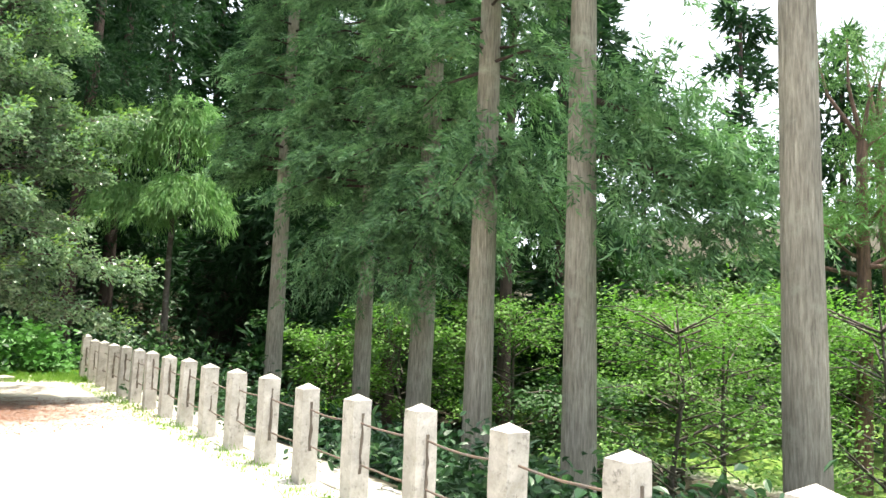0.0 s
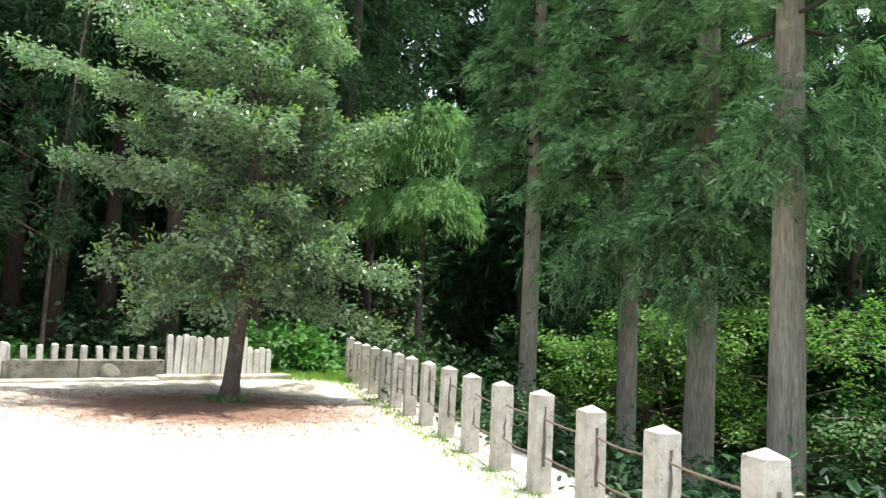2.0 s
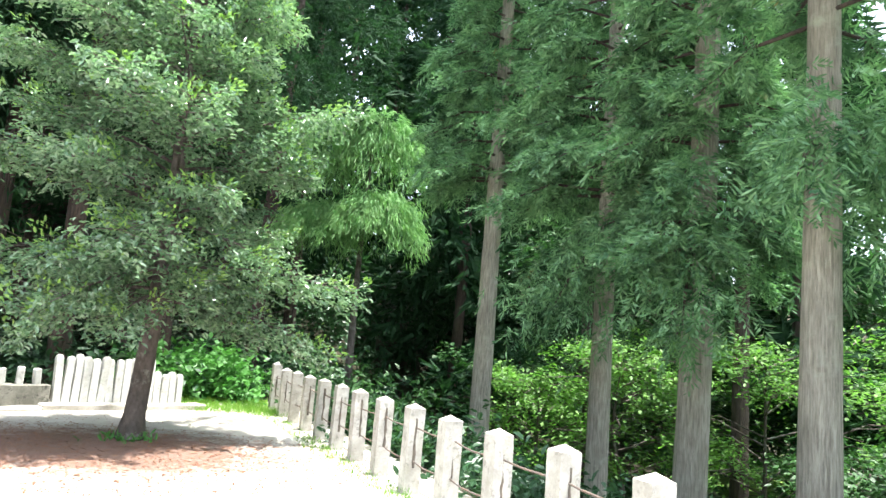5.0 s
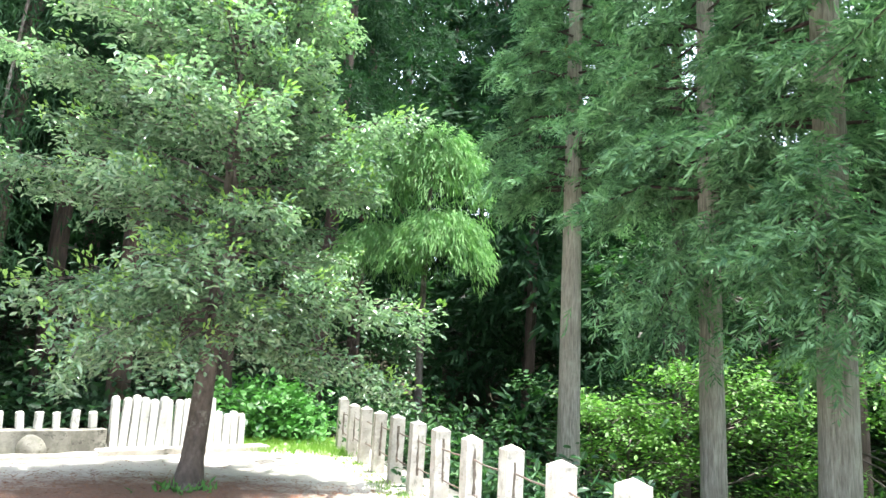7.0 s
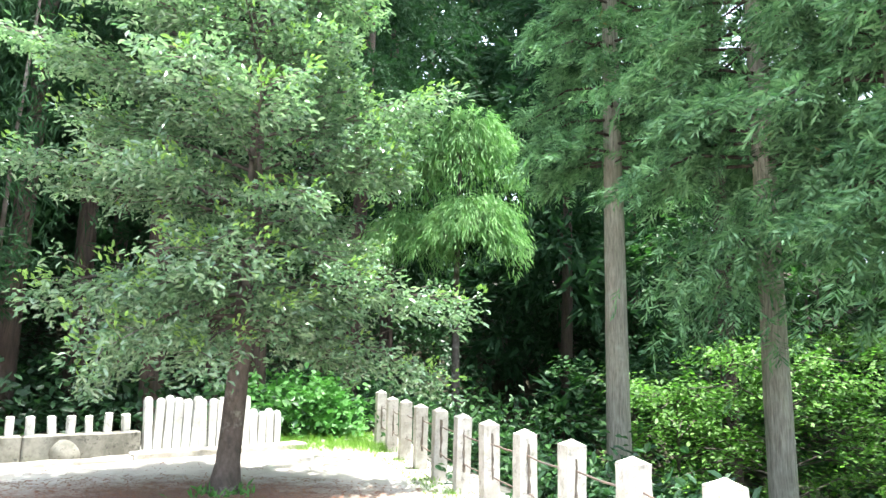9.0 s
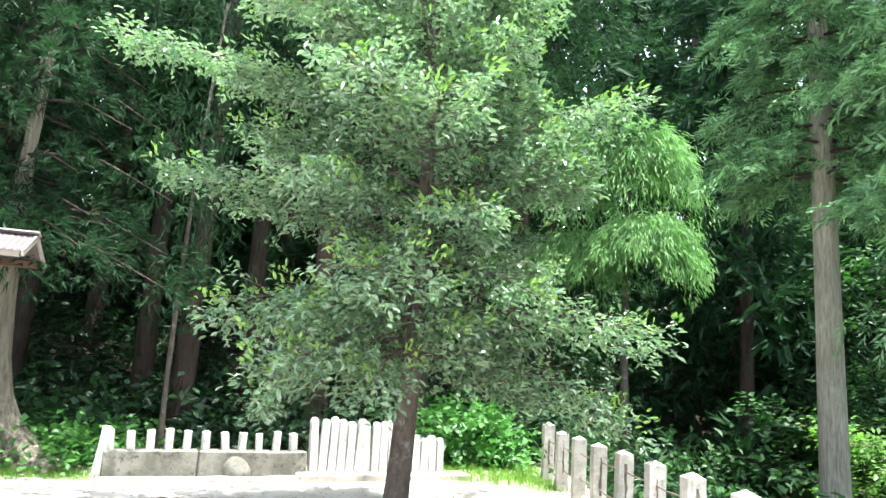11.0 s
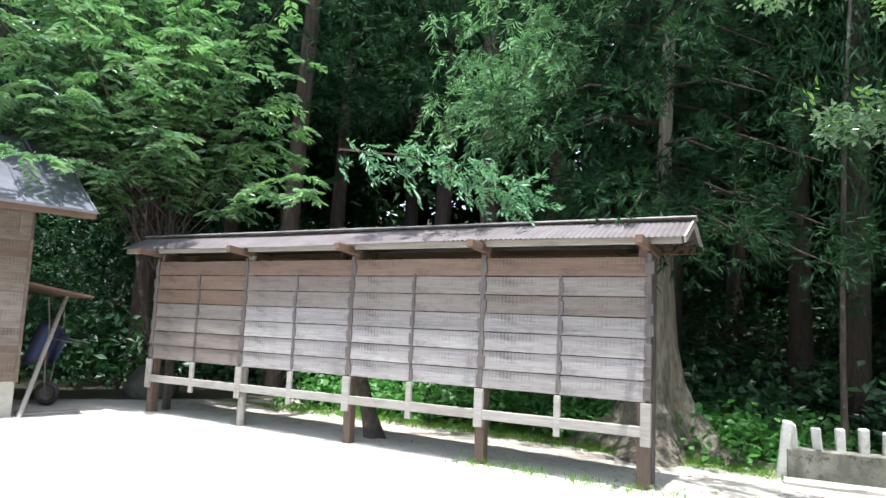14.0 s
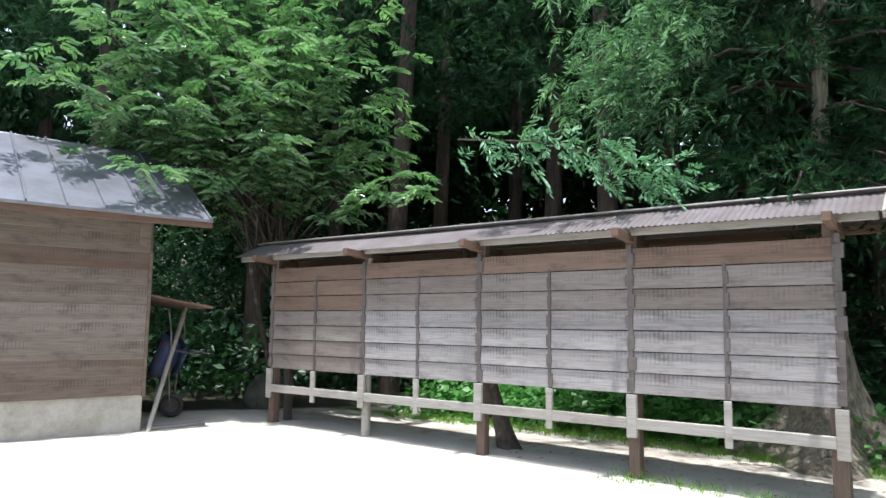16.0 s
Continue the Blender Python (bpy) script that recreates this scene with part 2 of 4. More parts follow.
M_BOARD_TOP = wood_material("sheltered_boards", (0.23, 0.16, 0.118), (0.16, 0.10, 0.07), (0.045, 0.033, 0.027), True)
M_BOARD_MID = wood_material("half_weathered_shaded_boards", (0.29, 0.26, 0.24), (0.165, 0.13, 0.11), (0.05, 0.04, 0.035), True)
M_PALE_WOOD = wood_material("pale_worn_rail", (0.42, 0.40, 0.375), (0.33, 0.295, 0.26), (0.13, 0.115, 0.10))
M_DARK_WOOD = wood_material("dark_post_wood", (0.13, 0.095, 0.075), (0.17, 0.11, 0.08), (0.05, 0.038, 0.032), False, (6, 6, 0.5))
M_BATTEN = wood_material("dark_battens", (0.17, 0.15, 0.145), (0.085, 0.068, 0.06), (0.035, 0.028, 0.026), False, (8, 8, 0.5))
M_BRACKET = wood_material("red_brown_bracket", (0.17, 0.105, 0.075), (0.13, 0.08, 0.055), (0.09, 0.05, 0.035))
M_SHED_WOOD = wood_material("brown_shed_planks", (0.27, 0.235, 0.205), (0.13, 0.086, 0.06), (0.05, 0.037, 0.03), True, (0.35, 6, 9), 0.75)
M_ROOF_TIN = metal_material("brown_grey_roof_sheet", (0.15, 0.132, 0.14), (0.095, 0.075, 0.07), 0.55, 0.15, 3)
M_SHED_TIN = metal_material("blue_grey_seam_roof", (0.18, 0.185, 0.225), (0.11, 0.11, 0.125), 0.42, 0.4, 1.5)
M_CAP = metal_material("pale_ridge_cap", (0.34, 0.32, 0.30), (0.22, 0.20, 0.185), 0.5, 0.3, 6)
M_BLUE = metal_material("blue_barrow_paint", (0.03, 0.07, 0.22), (0.10, 0.07, 0.06), 0.45, 0.0, 9)
M_RUBBER = stone_material("dusty_rubber", (0.05, 0.05, 0.05), (0.09, 0.09, 0.085), (0.02, 0.02, 0.02), (0.10, 0.09, 0.07), 1.0, 0.4)
M_STEEL = metal_material("dull_steel", (0.30, 0.30, 0.30), (0.20, 0.14, 0.10), 0.5, 0.8, 9)


# ---- builders ----
def thing(name, m=None, label="", category="", group="", kind=""):
    ob = new(name)
    ob.matrix_basis = m or Matrix()
    ob.empty_display_size = 0.2
    return tagged(ob, label, category, group, kind)


def mesh_object(name, verts, faces, mat, parent=None, label="", smooth=False):
    """One mesh from arrays of corners and of faces that all have the same number of corners."""
    me = bpy.data.meshes.new(name)
    verts, faces = np.asarray(verts, np.float32), np.asarray(faces, np.int32)
    count, sides = faces.shape
    me.vertices.add(len(verts))
    me.vertices.foreach_set("co", verts.ravel())
    me.loops.add(count * sides)
    me.loops.foreach_set("vertex_index", faces.ravel())
    me.polygons.add(count)
    me.polygons.foreach_set("loop_start", np.arange(0, count * sides, sides, dtype=np.int32))
    me.polygons.foreach_set("use_smooth", np.full(count, smooth))
    me.update(calc_edges=True)
    me.validate()
    me.materials.append(mat)
    ob = new(name, me)
    ob.parent = parent
    if label:
        ob["label"] = label
    return ob


def part(name, bm, mat, parent, label="", smooth=False):
    me = bpy.data.meshes.new(name)
    bm.to_mesh(me)
    bm.free()
    for p in me.polygons:
        p.use_smooth = smooth
    me.materials.append(mat)
    ob = new(name, me)
    ob.parent = parent
    if label:
        ob["label"] = label
    return ob


def block(size, at=(0, 0, 0), bevel=0.004, rough=0.0, seed=0, turn=None, cuts=0):
    """A bevelled block, its corners a little uneven."""
    bm = bmesh.new()
    bmesh.ops.create_cube(bm, size=1)
    if cuts:
        bmesh.ops.subdivide_edges(bm, edges=[e for e in bm.edges if abs(e.verts[0].co.x - e.verts[1].co.x) > 0.5], cuts=cuts, use_grid_fill=True)
    rng = random.Random(seed)
    for v in bm.verts:
        v.co = Vector((v.co.x * size[0], v.co.y * size[1], v.co.z * size[2])) + Vector([rng.uniform(-rough, rough) for _ in range(3)])
    if bevel:
        bmesh.ops.bevel(bm, geom=[e for e in bm.edges if e.calc_face_angle(0) > 0.6], offset=bevel, segments=1, affect="EDGES")
    m = Matrix.Translation(at)
    if turn:
        m = m @ pose(0, 0, 0, *turn)
    bmesh.ops.transform(bm, matrix=m, verts=bm.verts)
    return bm


def tube(points, radii, sides=8, wobble=0.0, seed=0, flare=None):
    """Corners and four-sided faces of a round stem along the points."""
    pts, rng = np.asarray(points, float), np.random.default_rng(seed)
    n = len(pts)
    verts = []
    ang = np.linspace(0, 2 * np.pi, sides, endpoint=False)
    for i in range(n):
        d = pts[min(i + 1, n - 1)] - pts[max(i - 1, 0)]
        d = d / (np.linalg.norm(d) + 1e-9)
        a = np.cross(d, (0.0, 1.0, 0.0) if abs(d[1]) < 0.9 else (1.0, 0, 0))
        a /= np.linalg.norm(a)
        b = np.cross(d, a)
        r = radii[i] * (1 + wobble * rng.uniform(-1, 1, sides))
        if flare is not None:
            r = r * (1 + flare[i] * np.cos(ang * 5 + 0.7) + 0.5 * flare[i] * np.cos(ang * 3))
        verts.append(pts[i] + np.outer(np.cos(ang) * r, a) + np.outer(np.sin(ang) * r, b))
    verts = np.concatenate(verts)
    i, j = np.meshgrid(np.arange(n - 1), np.arange(sides), indexing="ij")
    q = np.stack([i * sides + j, i * sides + (j + 1) % sides, (i + 1) * sides + (j + 1) % sides, (i + 1) * sides + j], -1).reshape(-1, 4)
    return verts, q


def joined(pieces):
    verts, faces, base = [], [], 0
    for v, f in pieces:
        verts.append(v)
        faces.append(np.asarray(f) + base)
        base += len(v)
    return np.concatenate(verts), np.concatenate(faces)


def unit(a):
    return a / (np.linalg.norm(a, axis=-1, keepdims=True) + 1e-9)


def blades(rng, at, way, count, length, width, spread, jitter, droop=0.0, flat=0.0, waist=0.45):
    """Leaves round each node: a kite with a slight fold, pointing roughly the node's way."""
    p = np.repeat(at, count, 0) + rng.normal(0, 1, (len(at) * count, 3)) * jitter
    d = np.repeat(way, count, 0) + rng.normal(0, 1, (len(p), 3)) * spread
    d[:, 2] *= 1 - flat
    d[:, 2] -= droop
    d = unit(d)
    up = rng.normal(0, 1, (len(p), 3)) * (1 - 0.75 * flat) + np.array((0, 0, 1.0 + 2 * flat))
    side = unit(np.cross(d, up))
    ln = length * rng.uniform(0.6, 1.25, (len(p), 1))
    wd = width * rng.uniform(0.7, 1.2, (len(p), 1))
    sag = np.zeros_like(p)
    sag[:, 2] = -0.12 * ln[:, 0]
    mid = p + d * ln * waist
    verts = np.stack([p, mid + side * wd / 2, p + d * ln + sag, mid - side * wd / 2], 1).reshape(-1, 3)
    return verts, np.arange(len(verts)).reshape(-1, 4)


def ovals(rng, at, way, count, length, width, spread, jitter, droop=0.0, flat=0.0):
    """Oval leaves with a pointed tip, folded a little along the midrib."""
    p = np.repeat(at, count, 0) + rng.normal(0, 1, (len(at) * count, 3)) * jitter
    d = np.repeat(way, count, 0) + rng.normal(0, 1, (len(p), 3)) * spread
    d[:, 2] = d[:, 2] * (1 - flat) - droop
    d = unit(d)
    up = rng.normal(0, 1, (len(p), 3)) * (1 - 0.75 * flat) + np.array((0, 0, 1.0 + 2 * flat))
    side = unit(np.cross(d, up))
    rise = unit(np.cross(side, d))
    ln = length * rng.uniform(0.6, 1.25, (len(p), 1))
    wd = width * rng.uniform(0.75, 1.2, (len(p), 1)) / 2
    a, b = p + d * ln * 0.28, p + d * ln * 0.66
    tip = p + d * ln - rise * ln * 0.1
    lift = rise * wd * 0.35
    verts = np.stack([p, a + side * wd * 0.85 + lift, b + side * wd * 0.85 + lift, tip, b - side * wd * 0.85 + lift, a - side * wd * 0.85 + lift], 1).reshape(-1, 3)
    i = np.arange(len(p))[:, None] * 6
    faces = np.concatenate([i + np.array((0, 1, 2, 3)), i + np.array((0, 3, 4, 5))])
    return verts, faces


def smooth01(t):
    t = np.clip(t, 0, 1)
    return t * t * (3 - 2 * t)


FENCE_AT, FENCE_ALONG, FENCE_OUT = np.array((1.248, 4.664)), np.array((-0.3373, 0.9414)), np.array((0.9414, 0.3373))


def height(x, y):
    """The ground: a level court, a bank that falls away beyond the fence, a wooded hill behind."""
    x, y = np.asarray(x, float), np.asarray(y, float)
    u = (x - FENCE_AT[0]) * FENCE_OUT[0] + (y - FENCE_AT[1]) * FENCE_OUT[1]
    w = (x + 8) * -0.6 + (y - 12.3) * 0.8
    court = 0.10 * smooth01((-x - 5) / 3.5) * smooth01((13 - y) / 3.0)
    bank = -2.6 * smooth01((u - 0.32) / 5.0) * (1 - smooth01((w + 1) / 16))
    t = np.maximum(0, w - 5)
    hill = 26 * (1 - np.exp(-0.36 * t / 26)) * smooth01(t / 6)
    ridge = 17 * smooth01((np.hypot(x, y) - 44) / 45) * (1 - smooth01(t / 20))
    return court + bank + hill + ridge


def ground_z(x, y):
    return float(height(x, y))


# ---- ground ----
def axis(lo, hi, step, reach):
    mid = list(np.arange(lo, hi, step))
    out, s, a, b = [], step, lo, mid[-1]
    low, high = [], []
    while a > -reach:
        s *= 1.22
        a -= s
        low.append(a)
    s = step
    while b < reach:
        s *= 1.22
        b += s
        high.append(b)
    return np.array(low[::-1] + mid + high)


def build_ground():
    gx, gy = axis(-19, 9, 0.17, 900), axis(-1, 22, 0.17, 900)
    X, Y = np.meshgrid(gx, gy, indexing="ij")
    rng = np.random.default_rng(4)
    Z = height(X, Y) + rng.normal(0, 0.004, X.shape)
    nx, ny = X.shape
    i, j = np.meshgrid(np.arange(nx - 1), np.arange(ny - 1), indexing="ij")
    q = np.stack([i * ny + j, (i + 1) * ny + j, (i + 1) * ny + j + 1, i * ny + j + 1], -1).reshape(-1, 4)
    ob = mesh_object("ground", np.stack([X, Y, Z], -1).reshape(-1, 3), q, M_GROUND, smooth=True)
    tagged(ob, "pale sandy court running into grass and dark woodland floor", "ground", kind="structure")
    u = (X - FENCE_AT[0]) * FENCE_OUT[0] + (Y - FENCE_AT[1]) * FENCE_OUT[1]
    v = (X - FENCE_AT[0]) * FENCE_ALONG[0] + (Y - FENCE_AT[1]) * FENCE_ALONG[1]
    w = (X + 8) * -0.6 + (Y - 12.3) * 0.8
    litter = 1.15 - np.hypot((X + 4.2) / 3.3, (Y - 11.1) / 2.5)
    litter = np.maximum(litter, (0.40 - np.abs(w + 0.1) / 3.2) * smooth01((-X - 7.5) / 1.5))
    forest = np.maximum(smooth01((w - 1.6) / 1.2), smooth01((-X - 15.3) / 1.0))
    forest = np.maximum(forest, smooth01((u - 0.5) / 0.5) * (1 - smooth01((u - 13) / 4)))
    grass = np.maximum(0.75 - np.hypot((X + 3.6) / 1.9, (Y - 16.9) / 1.5), 0.62 * smooth01((u - 13) / 4))
    grass = np.maximum(grass, 0.55 - np.abs(w - 0.75) / 1.1 - 0.25 * smooth01((X + 8) / 2))
    grass = np.maximum(grass, 0.42 - np.abs(u + 0.15) / 0.45)
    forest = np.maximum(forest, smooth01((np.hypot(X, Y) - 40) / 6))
    grass = grass * (1 - smooth01((np.hypot(X, Y) - 40) / 6))
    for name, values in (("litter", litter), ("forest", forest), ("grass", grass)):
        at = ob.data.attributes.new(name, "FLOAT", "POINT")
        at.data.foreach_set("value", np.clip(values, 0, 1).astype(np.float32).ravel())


build_ground()


# ---- fence along the bank ----
def post_mesh(seed):
    """A square concrete post with a low pyramid top, its arrises chipped."""
    rng = random.Random(seed)
    bm = bmesh.new()
    h, s = 0.85, 0.085
    rings = []
    for z in (-0.25, 0.12, 0.34, 0.58, 0.76, h):
        rings.append([bm.verts.new((x * s + rng.uniform(-0.003, 0.003), y * s + rng.uniform(-0.003, 0.003), z)) for x, y in ((-1, -1), (1, -1), (1, 1), (-1, 1))])
    for a, b in zip(rings, rings[1:]):
        for i in range(4):
            bm.faces.new((a[i], a[(i + 1) % 4], b[(i + 1) % 4], b[i]))
    tip = bm.verts.new((rng.uniform(-0.006, 0.006), rng.uniform(-0.006, 0.006), h + 0.048))
    for i in range(4):
        bm.faces.new((rings[-1][i], rings[-1][(i + 1) % 4], tip))
    bmesh.ops.bevel(bm, geom=[e for e in bm.edges if e.calc_face_angle(0) > 0.3 and e.verts[0].co.z > -0.2], offset=0.009, segments=2, affect="EDGES")
    for v in bm.verts:
        n = noise.noise(v.co * 9 + Vector((seed, 0, 0)))
        v.co += Vector((v.co.x, v.co.y, 0)) * 0.035 * n
    me = bpy.data.meshes.new("post")
    bm.to_mesh(me)
    bm.free()
    me.materials.append(M_POST)
    return me


def build_fence():
    turn = math.degrees(math.atan2(FENCE_ALONG[1], FENCE_ALONG[0]))
    fence = thing("fence", pose(FENCE_AT[0], FENCE_AT[1], 0, 0, 0, turn), "weathered pale concrete posts strung with two rusty rods", "fence")
    meshes = [post_mesh(s) for s in range(6)]
    rng = random.Random(5)
    for k in range(-4, 16):
        x = (k - 1) * 0.909
        post = new("post", meshes[(k * 5) % 6])
        post.parent = fence
        tall = 1.07 if k == 15 else rng.uniform(0.985, 1.015)
        post.matrix_basis = pose(x, 0, 0, rng.uniform(-0.9, 0.9), rng.uniform(-0.9, 0.9), rng.choice((0, 90, 180, 270)) + rng.uniform(-2, 2)) @ Matrix.Diagonal((1, 1, tall, 1))
        for face in (-1, 1):
            z0, z1 = rng.uniform(0.24, 0.34), rng.uniform(0.68, 0.77)
            bm = bmesh.new()
            prev = None
            for i in range(8):
                z = z0 + (z1 - z0) * i / 7
                c, wd = rng.uniform(-0.006, 0.006), rng.uniform(0.008, 0.019)
                row = [bm.verts.new((x + face * 0.087, c - wd, z)), bm.verts.new((x + face * 0.091, c, z)), bm.verts.new((x + face * 0.087, c + wd, z))]
                if prev:
                    for a in (0, 1):
                        bm.faces.new((prev[a], prev[a + 1], row[a + 1], row[a]))
                prev = row
            part("slot", bm, M_SLOT, fence, "rust-stained mortar slot")
        if k < 15:
            for z in (0.66, 0.33):
                sag = rng.uniform(0.005, 0.028)
                pts = [(x + 0.08 + 0.749 * t, 0.012 * math.sin(k + z * 9), z - sag * 4 * t * (1 - t) + rng.uniform(-0.003, 0.003)) for t in np.linspace(0, 1, 7)]
                v, f = tube(pts, [0.0085] * 7, 6)
                mesh_object("rod", v, f, M_WIRE, fence, smooth=True)
    for k in range(-4, 15):
        bm = block((0.9, 0.17, 0.2), ((k - 0.5) * 0.909, -0.21, -0.075 + rng.uniform(-0.008, 0.008)), 0.015, 0.008, k, None, 3)
        part("kerb", bm, M_KERB, fence, "worn concrete kerb along the bank")


build_fence()


# ---- low stone wall and leaning stone posts ----
def build_stone_row():
    a, along = Vector((-8.50, 12.81, 0)), Vector((0.772, 0.636, 0))
    front = Vector((0.636, -0.772, 0))
    turn = math.degrees(math.atan2(along.y, along.x))
    length = 2.73
    rng = random.Random(9)
    row = thing("low_stone_wall", pose(a.x, a.y, 0, 0, 0, turn), "low mossy stone wall topped with short square stone stubs", "wall")
    for i, (x0, x1) in enumerate(((0, 1.20), (1.215, length))):
        part("wall_block", block((x1 - x0, 0.24, 0.62), ((x0 + x1) / 2, 0.012 * i, 0.065), 0.02, 0.008, i, None, 6), M_STONE, row)
    for i in range(11):
        x = 0.07 + 0.246 * i + rng.uniform(-0.012, 0.012)
        h = rng.uniform(0.25, 0.29)
        part("stub", block((rng.uniform(0.095, 0.112), 0.12, h + 0.1), (x, 0, 0.37 + h / 2 - 0.05), 0.014, 0.007, i + 20, (rng.uniform(-3, 3), rng.uniform(-5, 5), rng.uniform(-6, 6))), M_SLAB, row, "pale square stone stub")
    part("stub", block((0.12, 0.14, 0.9), (-0.03, -0.03, 0.22), 0.014, 0.007, 40, (0, 6, 0)), M_SLAB, row, "leaning stone end post")
    bm = bmesh.new()
    bmesh.ops.create_uvsphere(bm, u_segments=14, v_segments=8, radius=0.17)
    for v in bm.verts:
        v.co = Vector((v.co.x * 1.15, v.co.y * 0.6, v.co.z * 1.1)) * (1 + 0.25 * noise.noise(v.co * 6))
    stone = part("round_stone", bm, M_STONE, None, smooth=True)
    p = a + along * 1.72 + front * 0.2
    stone.matrix_basis = pose(p.x, p.y, 0.13, 0, 0, turn)
    tagged(stone, "small rounded grey stone against the low wall", "stone")
    p = a + along * 3.95 + front * 0.16
    slab = part("stone_plinth", block((2.75, 0.44, 0.2), (0, 0, 0), 0.018, 0.008, 3, None, 9), M_KERB, None)
    slab.matrix_basis = pose(p.x, p.y, -0.005, 0, 0, turn)
    tagged(slab, "long low concrete plinth along the court edge", "plinth")
    p = a + along * 1.25 + front * 0.36
    footing = part("stone_plinth", block((2.6, 0.26, 0.14), (0, 0, 0), 0.018, 0.012, 4, None, 9), M_KERB, None)
    footing.matrix_basis = pose(p.x, p.y, -0.01, 0, 0, turn)
    tagged(footing, "low earth-stained concrete footing before the stone wall", "plinth")
    for i in range(16):
        p = a + along * (2.84 + 0.137 * i) + front * 0.04
        tall = i < 12
        h = rng.uniform(0.745, 0.82) if tall else rng.uniform(0.49, 0.57)
        wd = rng.uniform(0.108, 0.126)
        bm = bmesh.new()
        prev = None
        for zz, k in ((0, 1), (h * 0.5, 0.99), (h - 0.06, 0.97), (h - 0.015, 0.72), (h, 0.3)):
            ring = [bm.verts.new((x * wd / 2 * k + rng.uniform(-0.003, 0.003), y * 0.055 * min(1, k + 0.2), zz)) for x, y in ((-1, -1), (1, -1), (1, 1), (-1, 1))]
            if prev:
                for j in range(4):
                    bm.faces.new((prev[j], prev[(j + 1) % 4], ring[(j + 1) % 4], ring[j]))
            prev = ring
        bm.faces.new(prev)
        bmesh.ops.bevel(bm, geom=[g for g in bm.edges if g.calc_face_angle(0) > 0.7], offset=0.008, segments=1, affect="EDGES")
        ob = part("stone_post", bm, M_SLAB, None)
        ob.matrix_basis = pose(p.x, p.y, 0.085, rng.uniform(-7, -2), rng.uniform(-1, 4), turn + rng.uniform(-5, 5))
        tagged(ob, "tall pale grey stone post with a pointed top" if tall else "short grey stone post leaning in a row", "stone post", "stone posts leaning on the plinth")


build_stone_row()


# ---- wooden display wall ----
def build_display_wall():
    turn = math.degrees(math.atan2(-0.5577, -0.830))
    wall = thing("display_wall", pose(-8.105, 10.22, 0.13, 0, 0.45, turn), "long weathered grey plank wall under a narrow tin roof", "wooden wall")
    rng = random.Random(2)
    bay = 1.83
    for i in range(5):
        x = i * bay
        if i == 3:
            v, f = tube([(x, -0.05, z) for z in (-0.2, 0.3, 1.0, 2.35)], [0.062, 0.06, 0.058, 0.055], 10, 0.03, i)
            mesh_object("post", v, f, M_PALE_WOOD, wall, "round pale log post", True)
        else:
            part("post", block((0.115, 0.115, 2.6), (x + (0.04 if i == 0 else 0), -0.05, 1.1), 0.008, 0.003, i), M_DARK_WOOD, wall)
        if i in (0, 4):
            part("rear_post", block((0.1, 0.1, 2.8), (x + 0.05, -0.36, 1.2), 0.008, 0.003, i + 9), M_BATTEN, wall)
        part("bracket", block((0.075, 0.85, 0.085), (x, 0.0, 2.375), 0.006, 0.002, i + 30, (4, 0, 0)), M_BRACKET, wall, "red-brown bracket arm")
    z0, step = 0.815, 0.2085
    for i in range(4):
        for r in range(7):
            bm = block((bay - 0.012, 0.022, step - 0.009), (0, 0, 0), 0.003, 0.0018, i * 9 + r, None, 4)
            # upper rows less weathered; left bay browner, with tree shade put into its colour
            ob = part("board", bm, M_BOARD_TOP if r == 6 or i == 3 and r > 3 else M_BOARD_MID if r in (4, 5) or i == 3 else M_BOARD, wall)
            ob.matrix_basis = pose((i + 0.5) * bay, 0.028 + rng.uniform(-0.003, 0.003), z0 + (r + 0.5) * step, rng.uniform(2.2, 4.2), rng.uniform(-0.15, 0.15), 0)
    for i in range(9):
        x = i * bay / 2
        main = i % 2 == 0
        wd = 0.085 if main else 0.05
        # battens cut board by board, so that their edge steps with the laps
        bm = bmesh.new()
        for r in range(7 if main else 6):
            tilt = 0.012 * rng.uniform(-1, 1)
            cell = block((wd * rng.uniform(0.8, 1.15), 0.024, step * 0.62), (x + tilt - (0.02 if i == 0 else 0), 0.046, z0 + (r + 0.42) * step), 0.004, 0.003, i * 8 + r)
            thin = block((wd * 0.62, 0.02, step * 0.5), (x - (0.02 if i == 0 else 0), 0.043, z0 + (r + 0.9) * step), 0.003, 0.002, i * 8 + r)
            for extra in (cell, thin):
                me = bpy.data.meshes.new("batten")
                extra.to_mesh(me)
                extra.free()
                bm.from_mesh(me)
                bpy.data.meshes.remove(me)
        part("batten", bm, M_BATTEN, wall)
        part("strut", block((wd + 0.02, 0.04, 0.42), (x, 0.055, z0 - 0.215), 0.004, 0.002, i + 70), M_PALE_WOOD, wall, "pale worn strut below the boards")
    for i in range(4):
        part("rail", block((bay - 0.1, 0.045, 0.105), ((i + 0.5) * bay, 0.05, 0.53), 0.005, 0.002, i + 90, None, 3), M_PALE_WOOD, wall, "pale worn lower rail")
    part("purlin", block((8.38, 0.06, 0.075), (3.85, 0.06, 2.435), 0.004, 0.002, 7, None, 10), M_PALE_WOOD, wall, "long eave purlin")
    part("purlin", block((8.38, 0.06, 0.075), (3.85, -0.82, 2.42), 0.004, 0.002, 8, None, 10), M_BRACKET, wall)
    part("ridge_beam", block((8.38, 0.07, 0.1), (3.85, -0.36, 2.60), 0.004, 0.002, 9, None, 10), M_BRACKET, wall)
